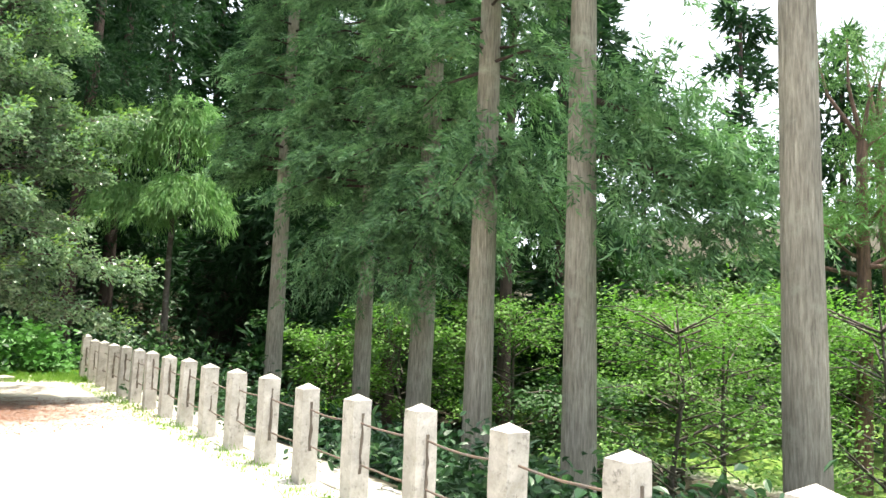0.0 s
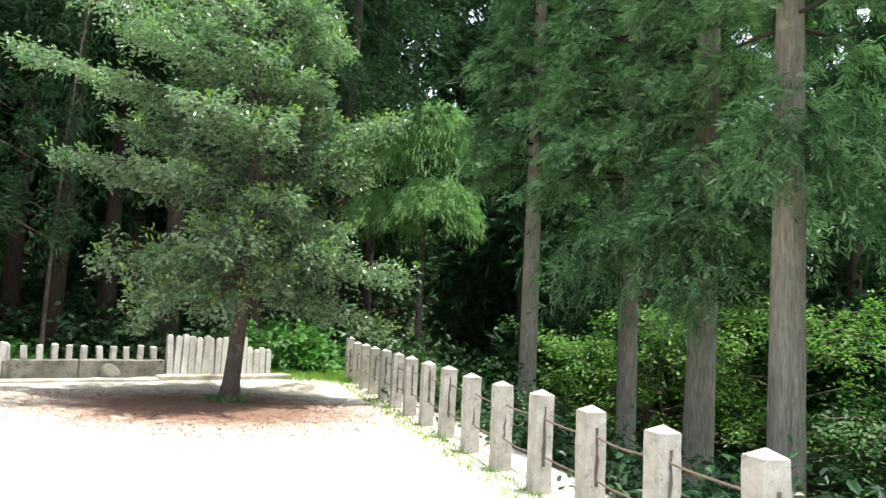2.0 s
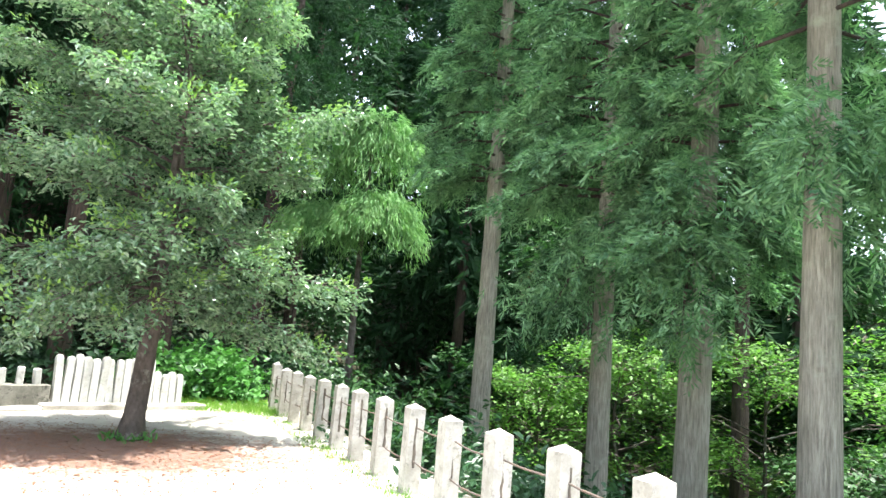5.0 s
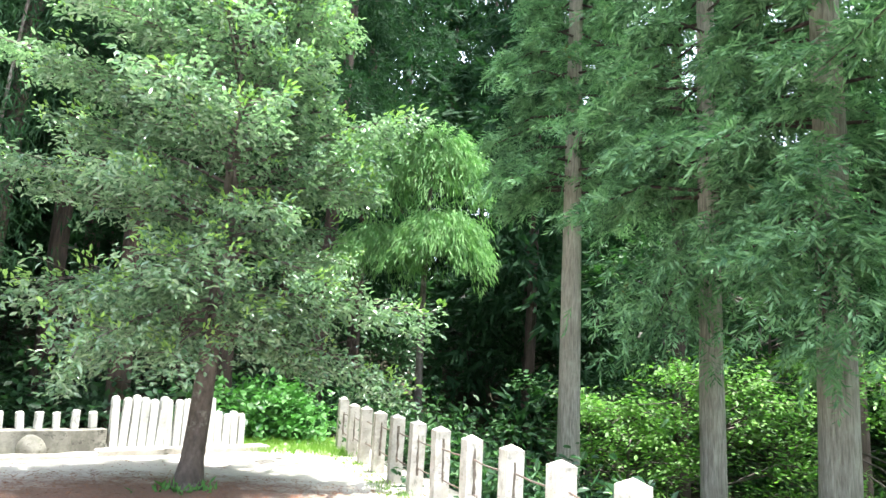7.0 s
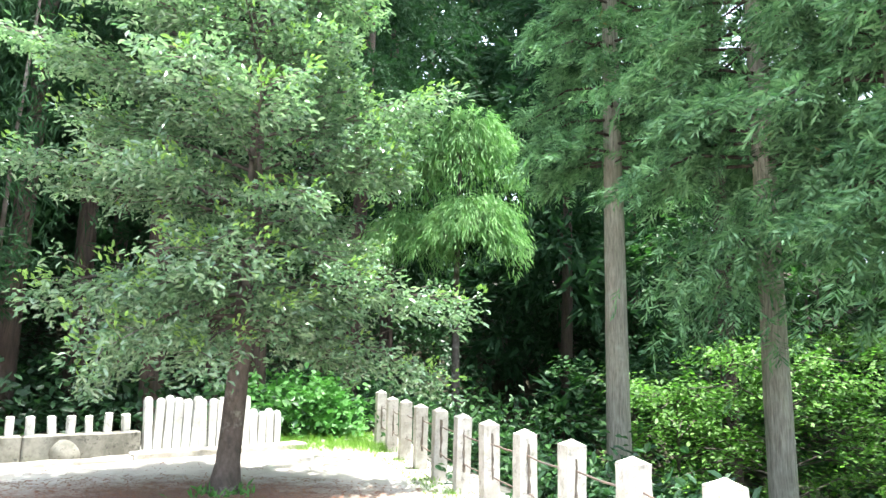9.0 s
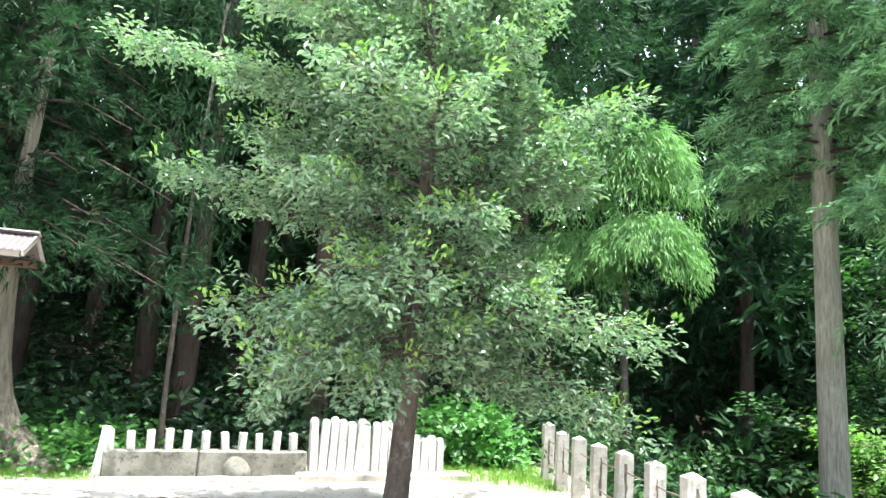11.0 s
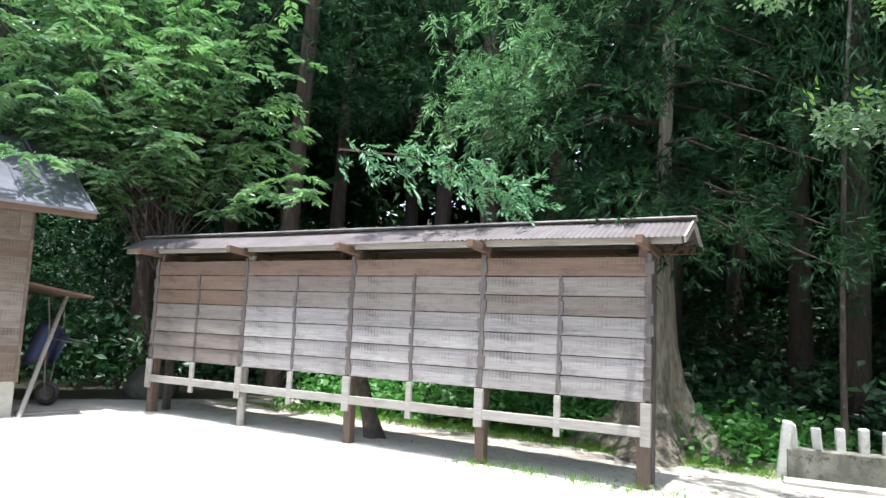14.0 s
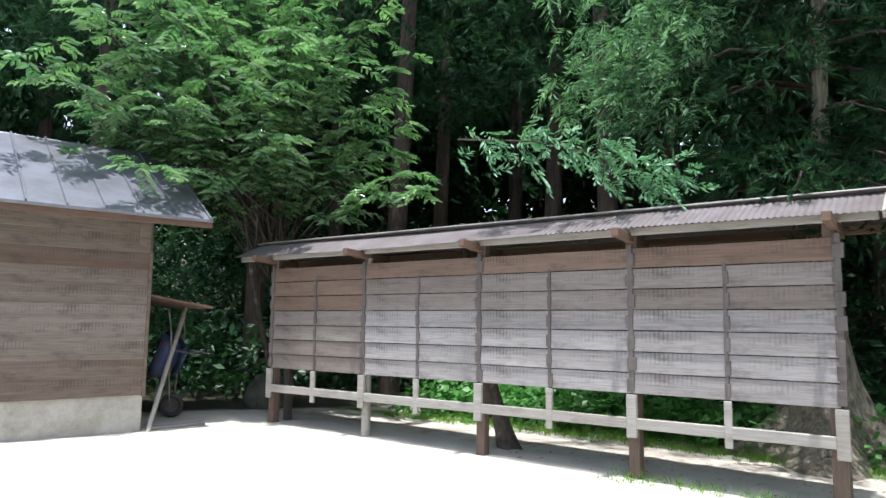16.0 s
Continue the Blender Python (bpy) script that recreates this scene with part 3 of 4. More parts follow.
    # corrugated sheets, front and rear
    for name, y0, y1 in (("front", 0.17, -0.36), ("rear", -0.90, -0.36)):
        nx, ny = 560, 4
        xs, ts = np.linspace(-0.40, 8.1, nx), np.linspace(0, 1, ny)
        X, T = np.meshgrid(xs, ts, indexing="ij")
        Y, Z = y0 + (y1 - y0) * T, 2.455 + 0.245 * T + 0.006 * np.sin(X * 2 * np.pi / 0.06) + 0.012 * np.sin(X * 0.9)
        top = np.stack([X, Y, Z], -1).reshape(-1, 3)
        low = top - np.array((0, 0, 0.003))
        i, j = np.meshgrid(np.arange(nx - 1), np.arange(ny - 1), indexing="ij")
        q = np.stack([i * ny + j, (i + 1) * ny + j, (i + 1) * ny + j + 1, i * ny + j + 1], -1).reshape(-1, 4)
        if name == "front":
            q = q[:, ::-1]
        mesh_object("roof_sheet", *joined([(top, q), (low, q[:, ::-1])]), M_ROOF_TIN, wall, "brown-grey corrugated tin roof", True)
    part("ridge_cap", block((8.54, 0.13, 0.02), (3.85, -0.33, 2.705), 0.004, 0.002, 11, (14, 0, 0), 10), M_CAP, wall, "pale metal ridge cap")
    part("bargeboard", block((0.025, 0.6, 0.07), (-0.385, -0.1, 2.55), 0.003, 0.001, 12, (-25, 0, 0)), M_PALE_WOOD, wall)
    part("bargeboard", block((0.025, 0.6, 0.07), (-0.385, -0.63, 2.55), 0.003, 0.001, 12, (25, 0, 0)), M_PALE_WOOD, wall)


build_display_wall()


# ---- storage shed, lean-to, wheelbarrow ----
def build_shed():
    turn = math.degrees(math.atan2(-0.948, 0.317))
    shed = thing("storage_shed", pose(-13.77, 4.417, 0.05, 0, 0, turn) @ Matrix.Diagonal((0.95, 0.95, 0.92, 1)), "brown plank storage shed on concrete with a seamed metal roof", "shed")
    rng = random.Random(6)
    long, deep = 6.0, 3.6
    part("foundation", block((long, deep, 0.9), (long / 2, -deep / 2, 0.13), 0.012, 0.004, 1, None, 8), M_KERB, shed, "stained pale concrete foundation")
    rows = 10
    step = (3.14 - 0.58) / rows
    for r in range(rows):
        z = 0.58 + (r + 0.5) * step
        cut = rng.uniform(1.5, 4.5)
        for x0, x1 in ((0.0, cut), (cut + 0.006, long)):
            ob = part("plank", block((x1 - x0, 0.03, step + 0.02), (0, 0, 0), 0.004, 0.003, r, None, 4), M_SHED_WOOD, shed)
            ob.matrix_basis = pose((x0 + x1) / 2, 0.012 + rng.uniform(0, 0.004), z, 1.4, rng.uniform(-0.25, 0.25), 0)
        ob = part("plank", block((deep, 0.03, step + 0.02), (0, 0, 0), 0.004, 0.003, r + 30, None, 3), M_SHED_WOOD, shed)
        ob.matrix_basis = pose(-0.012, -deep / 2, z, 1.4, 0, 90)
    part("corner_board", block((0.16, 0.035, 0.46), (0.1, 0.045, 2.93), 0.005, 0.002, 61), M_SHED_WOOD, shed)
    part("corner_board", block((0.05, 0.05, 2.1), (0.0, 0.02, 1.6), 0.005, 0.002, 62), M_SHED_WOOD, shed)
    part("back_wall", block((long, 0.05, 3.1), (long / 2, -deep, 1.6), 0.004), M_SHED_WOOD, shed)
    part("far_wall", block((0.05, deep, 3.1), (long, -deep / 2, 1.6), 0.004), M_SHED_WOOD, shed)
    slope = math.degrees(math.atan2(1.34, 2.25))
    for side in (1, -1):
        part("roof", block((long + 1.5, 2.68, 0.05), (long / 2 + 0.05, -deep / 2 + side * 1.13, 3.80), 0.004, 0, 1, (-slope * side, 0, 0)), M_SHED_TIN, shed, "blue-grey metal roof")
        for i in range(17):
            x = -0.66 + i * 0.46
            part("seam", block((0.03, 2.68, 0.03), (x, -deep / 2 + side * 1.145, 3.838), 0.006, 0, i, (-slope * side, 0, 0)), M_SHED_TIN, shed)
    part("eave_board", block((long + 1.5, 0.03, 0.1), (long / 2 + 0.05, 0.44, 3.06), 0.004, 0.002, 5, None, 8), M_BRACKET, shed)
    for y in (0.3, -1.8):
        part("purlin", block((0.8, 0.1, 0.12), (-0.26, y, 3.1 if y > 0 else 4.25), 0.006, 0.002, 8), M_BRACKET, shed)
    for i in range(12):
        part("rafter", block((0.05, 0.5, 0.07), (0.1 + i * 0.52, 0.22, 3.16), 0.004, 0, 1, (-slope, 0, 0)), M_BRACKET, shed)
    # lean-to on the end wall
    part("lean_to_roof", block((0.95, 1.7, 0.035), (-0.5, -0.95, 1.93), 0.004, 0.003, 3, (0, -10, 0), 3), M_BRACKET, shed, "small rusty lean-to roof")
    v, f = tube([(-0.05, 0.12, 0.0), (-0.44, -0.4, 0.95), (-0.84, -0.92, 1.88)], [0.036] * 3, 6, 0.04)
    mesh_object("prop", v, f, M_PALE_WOOD, shed, "pale slanting prop pole", True)
    v, f = tube([(-0.06, -0.85, 1.2), (-0.28, -0.85, 1.84)], [0.03] * 2, 6, 0.04)
    mesh_object("brace", v, f, M_BRACKET, shed, "", True)
    for i in range(2):
        p = part("loose_plank", block((0.55, 0.16, 0.035), (0, 0, 0), 0.006, 0.004, i + 3), M_PALE_WOOD, None)
        p.matrix_basis = pose(-14.0 - 0.14 * i, 4.72 + 0.24 * i, 0.118 - 0.004 * i, 0, 0, -70 + 9 * i)
        tagged(p, "pale loose plank lying by the shed corner", "plank", "loose planks by the shed")


build_shed()


def build_wheelbarrow():
    barrow = thing("wheelbarrow", pose(-14.95, 4.98, ground_z(-15, 4.8) + 0.31, 0, 70, -110), "blue metal wheelbarrow tipped up beside the shed", "wheelbarrow")
    bm = bmesh.new()
    prev = None
    rings = []
    for s, zz in ((0.6, 0.32), (0.85, 0.5), (1.0, 0.62), (0.97, 0.62), (0.8, 0.5), (0.56, 0.34)):
        ring = [bm.verts.new((-0.45 + math.copysign(abs(math.cos(a)) ** 0.5, math.cos(a)) * 0.38 * s, math.copysign(abs(math.sin(a)) ** 0.5, math.sin(a)) * 0.28 * s, zz)) for a in np.linspace(0, 2 * math.pi, 20, endpoint=False)]
        if prev:
            for j in range(20):
                bm.faces.new((prev[j], prev[(j + 1) % 20], ring[(j + 1) % 20], ring[j]))
        prev = ring
        rings.append(ring)
    bm.faces.new(rings[0])
    bm.faces.new(prev)
    part("tray", bm, M_BLUE, barrow, "scratched blue tray", True)
    wheel = thing("wheel")
    wheel.parent = barrow
    wheel.matrix_basis = pose(0.2, 0, 0.18)
    a = np.linspace(0, 2 * np.pi, 25)
    v, f = tube([(0.14 * math.cos(t), 0, 0.14 * math.sin(t)) for t in a], [0.042] * 25, 8)
    mesh_object("tyre", v, f, M_RUBBER, wheel, "", True)
    bm = bmesh.new()
    bmesh.ops.create_cone(bm, cap_ends=True, segments=20, radius1=0.105, radius2=0.105, depth=0.05, matrix=pose(0, 0, 0, 90, 0, 0))
    part("rim", bm, M_STEEL, wheel)
    for s in (-1, 1):
        v, f = tube([(0.22, 0.06 * s, 0.18), (-0.2, 0.16 * s, 0.33), (-0.8, 0.26 * s, 0.5), (-1.15, 0.28 * s, 0.68)], [0.015] * 4, 6)
        mesh_object("handle", v, f, M_STEEL, barrow, "", True)
        v, f = tube([(-0.6, 0.2 * s, 0.42), (-0.68, 0.22 * s, 0.0)], [0.014] * 2, 6)
        mesh_object("leg", v, f, M_STEEL, barrow, "", True)


build_wheelbarrow()


def build_rock():
    bm = bmesh.new()
    bmesh.ops.create_icosphere(bm, subdivisions=4, radius=0.5)
    for v in bm.verts:
        n = noise.noise(v.co * 2.2) * 0.3 + noise.noise(v.co * 6) * 0.09
        v.co = Vector((v.co.x * 0.85, v.co.y * 0.85, v.co.z * 0.7)) * (1 + n)
    ob = part("mossy_rock", bm, M_MOSS, None, smooth=True)
    ob.matrix_basis = pose(-16.1, 6.3, ground_z(-16.1, 6.3) + 0.2)
    tagged(ob, "squat mossy boulder in the shade of the trees", "rock")


build_rock()


# ---- trees ----
def stem(name, base, top, r0, r1, mat, parent, sides=12, bend=0.0, seed=0, flare=0.0, wobble=0.03, steps=14, label=""):
    rng = np.random.default_rng(seed)
    base, top = np.array(base, float), np.array(top, float)
    ts = np.linspace(0, 1, steps) ** 1.5
    off = rng.normal(0, 1, 3) * bend
    pts = [base + (top - base) * t + off * math.sin(t * math.pi) for t in ts]
    hgt = (top - base)[2]
    rr = [r0 + (r1 - r0) * t + r0 * flare * math.exp(-t * hgt / 0.35) for t in ts]
    fl = [0.16 * min(1, flare) * math.exp(-t * hgt / 0.5) for t in ts]
    v, f = tube(pts, rr, sides, wobble, seed, fl)
    return mesh_object(name, v, f, mat, parent, label, True)


def needles(rng, at, way, fronds, fingers, length, width, ball):
    """Tufts of fine fingers: round each node fronds stand out, each a small fan of narrow blades."""
    n = len(at) * fronds
    d = unit(rng.normal(0, 1, (n, 3)) + np.repeat(way, fronds, 0))
    p = np.repeat(at, fronds, 0) + d * ball * rng.uniform(0.2, 1.0, (n, 1))
    side = unit(np.cross(d, rng.normal(0, 1, (n, 3))))
    ln = length * rng.uniform(0.6, 1.2, (n, 1))
    rows = []
    for k in range(fingers):
        s = (k - (fingers - 1) / 2) / max(1, fingers - 1)
        dk = unit(d + side * s * 1.1 + rng.normal(0, 0.12, (n, 3)) - np.array((0, 0, 0.12)))
        wk = unit(np.cross(dk, rng.normal(0, 1, (n, 3)))) * width / 2
        base = p + d * ln * 0.25 * (k % 3)/2
        tip = base + dk * ln * (1 - 0.35 * abs(s))
        rows.append(np.stack([base - wk, base + wk, tip], 1))
    v = np.concatenate(rows).reshape(-1, 3)
    return v, np.arange(len(v)).reshape(-1, 3)


def cedar_crown(seed, z0, z1, reach, boughs, puffs, fronds, fingers, length, width, ball, low=1.5, inner=0.42):
    """Drooping boughs ring a straight stem, each hung with dense clumps of needle fans."""
    rng = np.random.default_rng(seed)
    at, way, limbs = [], [], []
    for n in range(boughs):
        t = rng.uniform(0, 1) ** low
        z = z0 + (z1 - z0) * t
        r = reach * (1 - t) ** 0.7 * rng.uniform(0.45, 1.12) + 0.3
        az = n * 2.39996 + rng.uniform(-0.7, 0.7)
        out = np.array((math.cos(az), math.sin(az), 0.0))
        bow = lambda q: out * q * r + np.array((0, 0, z + 0.16 * r * q - 0.45 * r * q * q))
        for q in np.linspace(inner, 1, puffs):
            c = bow(q) + rng.normal(0, 0.25 * ball, 3)
            size = ball * rng.uniform(0.6, 1.15)
            d = unit(rng.normal(0, 1, (fronds, 3)) + out * 0.5 + np.array((0, 0, 0.25)))
            at.append(c + d * np.array((1.0, 1.0, 0.65)) * size * rng.uniform(0.45, 1.0, (fronds, 1)) ** 0.6)
            way.append(d * 1.5 + out * 0.8 + np.array((0, 0, -0.55)))
        limbs.append(tube([bow(0), bow(0.5), bow(0.95)], [0.032, 0.02, 0.006], 4))
    return needles(rng, np.concatenate(at), np.concatenate(way), 1, fingers, length, width, 0.03), joined(limbs)


def sprays(rng, at, way, fingers, length, width):
    """Cedar sprays: a drooping axis with narrow fingers set along both sides, like an open fan."""
    n = len(at)
    d = unit(way)
    flat = unit(np.cross(d, rng.normal(0, 0.35, (n, 3)) + np.array((0, 0, 1.0))))
    ln = length * rng.uniform(0.6, 1.25, (n, 1))
    rows = []
    for k in range(fingers):
        q = (k + 0.5) / fingers
        s = -1 if k % 2 else 1
        sag = np.zeros((n, 3))
        sag[:, 2] = -0.35 * q * q * ln[:, 0]
        base = at + d * ln * q * 0.75 + sag
        dk = unit(d * (0.55 + 0.5 * q) + flat * s * (1.25 - 0.6 * q) + rng.normal(0, 0.24, (n, 3)) - np.array((0, 0, 0.2)))
        side = unit(np.cross(dk, rng.normal(0, 0.6, (n, 3)) + np.array((0, 0, 1.0)))) * width / 2
        fl = ln * (0.50 - 0.12 * q) * rng.uniform(0.75, 1.2, (n, 1))
        rows.append(np.stack([base, base + dk * fl * 0.55 + side, base + dk * fl, base + dk * fl * 0.55 - side], 1))
    v = np.stack(rows, 1).reshape(-1, 3)
    return v, np.arange(len(v)).reshape(-1, 4)


def near_cedar(x, y, r, z0, seed, reach=2.0, top=15.0, boughs=100, per=34, label=""):
    z = ground_z(x, y) - 0.15
    tree = thing("cedar_tree", pose(x, y, 0), label or "tall cedar with a straight fibrous trunk on the bank", "tree", "cedars along the bank")
    stem("trunk", (0, 0, z), (0, 0, top), r * 1.16, r * 0.35, M_CEDAR_BARK, tree, 20, 0.04, seed, 0.3, 0.025, 26)
    rng = np.random.default_rng(seed)
    at, way, limbs = [], [], []
    for n in range(boughs):
        t = ((n + rng.uniform(0, 1)) / boughs) ** 1.45
        bz = z0 + 0.35 + (top + 1.0 - z0) * t
        far = reach * (1 - 0.85 * t) * rng.uniform(0.5, 1.1) + 0.25
        az = n * 2.39996 + rng.uniform(-0.6, 0.6)
        out = np.array((math.cos(az), math.sin(az), 0.0))
        across = np.array((-out[1], out[0], 0.0))
        bow = lambda q: out * q * far + np.array((0, 0, bz + 0.22 * far * q - 0.5 * far * q * q))
        limbs.append(tube([bow(0), bow(0.5), bow(0.95)], [0.03, 0.02, 0.006], 4))
        q = rng.uniform(0.25, 1.0, per) ** 0.75
        p = np.array([bow(k) for k in q]) + across * (rng.normal(0, 0.2, (per, 1)) * far * 0.55) + rng.normal(0, 0.07, (per, 3))
        at.append(p)
        way.append(out * rng.uniform(0.2, 1.0, (per, 1)) + across * rng.normal(0, 0.65, (per, 1)) + np.stack([np.zeros(per), np.zeros(per), rng.uniform(-0.75, 0.15, per)], 1))
    mesh_object("crown", *sprays(rng, np.concatenate(at), np.concatenate(way), 15, 0.33, 0.027), M_CEDAR, tree)
    tagged(mesh_object("branchwork", *joined(limbs), M_DARK_BARK, tree, "", True), kind="stuff")
    return tree


near_cedar(0.84, 15.1, 0.175, 4.3, 11, 1.45, 15, 110, 60)
near_cedar(2.34, 12.9, 0.16, 3.7, 12, 1.8, 15, 125, 66)
near_cedar(2.95, 11.18, 0.20, 2.7, 13, 1.25, 15, 120, 54)
near_cedar(3.18, 8.85, 0.185, 4.7, 14, 1.3, 15, 55, 44)
near_cedar(4.03, 7.5, 0.20, 6.0, 15, 1.4, 15, 50, 40)
near_cedar(4.79, 4.78, 0.185, 7.0, 16, 1.5, 16, 50, 36)


def bough(name, seed, start, end, count, mat, label, length=0.27, width=0.032, thick=0.3, level=1.0, stout=0.05):
    """A low leafy bough that reaches out of a cedar's stem."""
    rng = np.random.default_rng(seed)
    a, b = np.array(start, float), np.array(end, float)
    s = rng.uniform(0.15, 1, (count, 1))
    p = a + (b - a) * s + rng.normal(0, 1, (count, 3)) * np.array((1, 1, level)) * thick * (0.5 + 0.6 * np.sin(s * 3))
    p[:, 2] -= 0.25 * (s[:, 0] ** 2) * np.linalg.norm(b - a)
    way = np.repeat(unit(b - a)[None], count, 0) * 0.7 + np.array((0, 0, -0.35))
    p = np.repeat(p, 3, 0) + rng.normal(0, 0.14, (3 * count, 3))
    v, f = sprays(rng, p, np.repeat(way, 3, 0) + rng.normal(0, 0.6, (3 * count, 3)), 15, length * 1.15, width * 0.9)
    tree = thing(name, None, label, "branch")
    mesh_object("needles", v, f, mat, tree)
    lv, lf = tube([a + (b - a) * q - np.array((0, 0, 0.25 * q * q * np.linalg.norm(b - a))) for q in (0, 0.35, 0.7, 1.0)], [stout, stout * 0.75, stout * 0.45, stout * 0.15], 6)
    mesh_object("limb", lv, lf, M_DARK_BARK, tree, "", True)


B = "dense dark cedar bough jutting from a trunk"
bough("cedar_bough", 31, (4.03, 7.5, 3.7), (5.5, 6.3, 3.3), 240, M_CEDAR, B, 0.27, 0.03, 0.42)
bough("cedar_bough", 32, (4.03, 7.5, 4.4), (5.4, 6.7, 4.0), 150, M_CEDAR, B, 0.27, 0.03, 0.4)
bough("cedar_bough", 37, (3.18, 8.85, 4.3), (4.5, 8.9, 3.4), 150, M_CEDAR, B, 0.27, 0.03, 0.4)
bough("cedar_bough", 35, (3.18, 8.85, 3.9), (2.5, 8.1, 3.5), 60, M_CEDAR, "light cedar spray crossing a bare trunk", 0.27, 0.03, 0.25)
bough("cedar_bough", 36, (2.95, 11.18, 3.2), (2.5, 10.4, 2.3), 110, M_CEDAR, "dense cedar bough drooping low over the bank", 0.27, 0.03, 0.34)
bough("cedar_bough", 39, (2.34, 12.9, 3.6), (1.35, 12.3, 2.5), 130, M_CEDAR, "dense cedar bough drooping low over the bank", 0.27, 0.03, 0.36)


def forest_tree(variant, tall, seed, fine):
    tree = thing("cedar_tree", None, "tall dark forest cedar on the wooded hill", "tree", "forest cedars")
    stem("trunk", (0, 0, -0.4), (0, 0, tall), 0.23, 0.08, M_DARK_BARK, tree, 9, 0.06, seed, 0.3, 0.04, 9)
    z0 = (6.0, 3.8, 6.8, 4.6)[variant] if fine else (2.4, 3.4, 1.8, 3.0)[variant]
    reach = (3.0, 2.5, 3.2, 2.8)[variant]
    if fine:
        crown, limbs = cedar_crown(seed, z0, tall + 1.5, reach, 105, 3, 26, 5, 0.21, 0.027, 0.5, 1.15)
    else:
        crown, limbs = cedar_crown(seed, z0 - 0.8, tall + 1.5, reach + 0.3, 88, 3, 8, 3, 0.6, 0.16, 0.6, 1.1)
    # forest crowns carry their shade in the needle colour
    mesh_object("crown", *crown, M_CEDAR_SHADED, tree)
    return tree


def plant_forest():
    rng = np.random.default_rng(21)
    kinds = [forest_tree(i % 4, (17, 19, 15, 20)[i % 4], 40 + i, i < 4) for i in range(8)]
    placed = [(-16.9, 8.6), (-12.65, 14.3), (-16.93, 15.31), (-9.6, 18.2), (-5.6, 22.5), (-7.6, 20.4), (-14.2, 16.6), (-20.5, 10.8), (1.3, 25.7), (-19.2, 6.2), (-3.5, 33), (0.5, 34), (-6.5, 31), (-9, 34), (3.5, 37), (-1.5, 38), (-12, 33), (4.5, 31), (-7.4, 17.0), (-9.8, 16.2), (-6.0, 18.8), (-11.6, 17.4), (-4.4, 20.6), (7.5, 18.5), (10.5, 21.0), (13.5, 24.5), (4.8, 21.5)]
    spots = list(placed)
    tries = 0
    while len(spots) < 125 and tries < 8000:
        tries += 1
        az, d = rng.uniform(-1.25, 2.0), rng.uniform(15, 46)
        x, y = -1.5 - math.sin(az) * d, 3.5 + math.cos(az) * d
        w = (x + 8) * -0.6 + (y - 12.3) * 0.8
        u = (x - 1.248) * 0.9414 + (y - 4.664) * 0.3373
        if w < 3.2 and not (x < -17.5 and y < 9):
            continue
        if u > 5 and d < 26 or az < -0.55 and d < 38:
            continue
        gap = 2.3 if d < 30 else 3.2
        if min(math.hypot(x - p, y - q) for p, q in spots) < gap or math.hypot(x + 1.8, y - 20.5) < 3.2:
            continue
        spots.append((x, y))
    used = set()
    for n, (x, y) in enumerate(spots):
        i = int(rng.integers(0, 4)) + (0 if math.hypot(x + 3, y - 4) < 21 else 4)
        if x < -8.5 and i < 4:      # only high crowns stand over the plank wall
            i = (0, 2, 2, 0)[i]
        m = pose(x, y, ground_z(x, y) - 0.05, rng.uniform(-1.5, 1.5), rng.uniform(-1.5, 1.5), rng.uniform(0, 360))
        if i in used:
            copy_thing(kinds[i], m)
        else:
            used.add(i)
            kinds[i].matrix_basis = m
    # woods that close the place behind and beside the walker
    for a in range(30):
        az = radians(130 + a * 8.0)
        d = rng.uniform(30, 42)
        x, y = -1.5 - math.sin(az) * d, 3.5 + math.cos(az) * d
        copy_thing(kinds[4 + a % 4], pose(x, y, ground_z(x, y), 0, 0, rng.uniform(0, 360)))


plant_forest()


def big_cedar():
    tree = thing("cedar_tree", pose(-10.28, 12.4, 0), "great old cedar with a flared pale fluted trunk", "tree", "forest cedars")
    z = ground_z(-10.28, 12.4)
    pts, rr, fl = [], [], []
    for h in (-0.1, 0.05, 0.2, 0.4, 0.65, 1.0, 1.5, 2.2, 3.2, 4.5, 7, 11, 17):
        pts.append((0.02 * h, 0.01 * h, z + h))
        rr.append(0.31 * max(0.3, 1 - h / 6) + 0.95 * math.exp(-max(h, 0) / 0.46))
        fl.append(0.22 * math.exp(-max(h, 0) / 0.6) + 0.03)
    v, f = tube(pts, rr, 40, 0.02, 3, fl)
    mesh_object("trunk", v, f, M_BIG_BARK, tree, "pale fluted trunk", True)
    crown, limbs = cedar_crown(77, 3.0, 19, 2.1, 190, 3, 44, 5, 0.19, 0.022, 0.42, 1.5, 0.2)
    # crown in the shade-darkened needles, as in the woods behind
    mesh_object("crown", *crown, M_CEDAR_SHADED, tree)
    tagged(mesh_object("branchwork", *limbs, M_DARK_BARK, tree, "", True), kind="stuff")


big_cedar()
# first bough takes the lighter needles, so sunlight is partly in its colour
bough("cedar_bough", 33, (-11.9, 12.0, 6.7), (-11.2, 10.2, 5.4), 270, M_CEDAR, "sunlit cedar bough hanging before the dark woods", 0.3, 0.03, 0.6)
bough("cedar_bough", 34, (-11.3, 7.9, 3.8), (-9.55, 9.85, 3.75), 40, M_SPRAY, "pale blue-green spray hanging over the tin roof", 0.22, 0.032, 0.12, 0.2, 0.012)


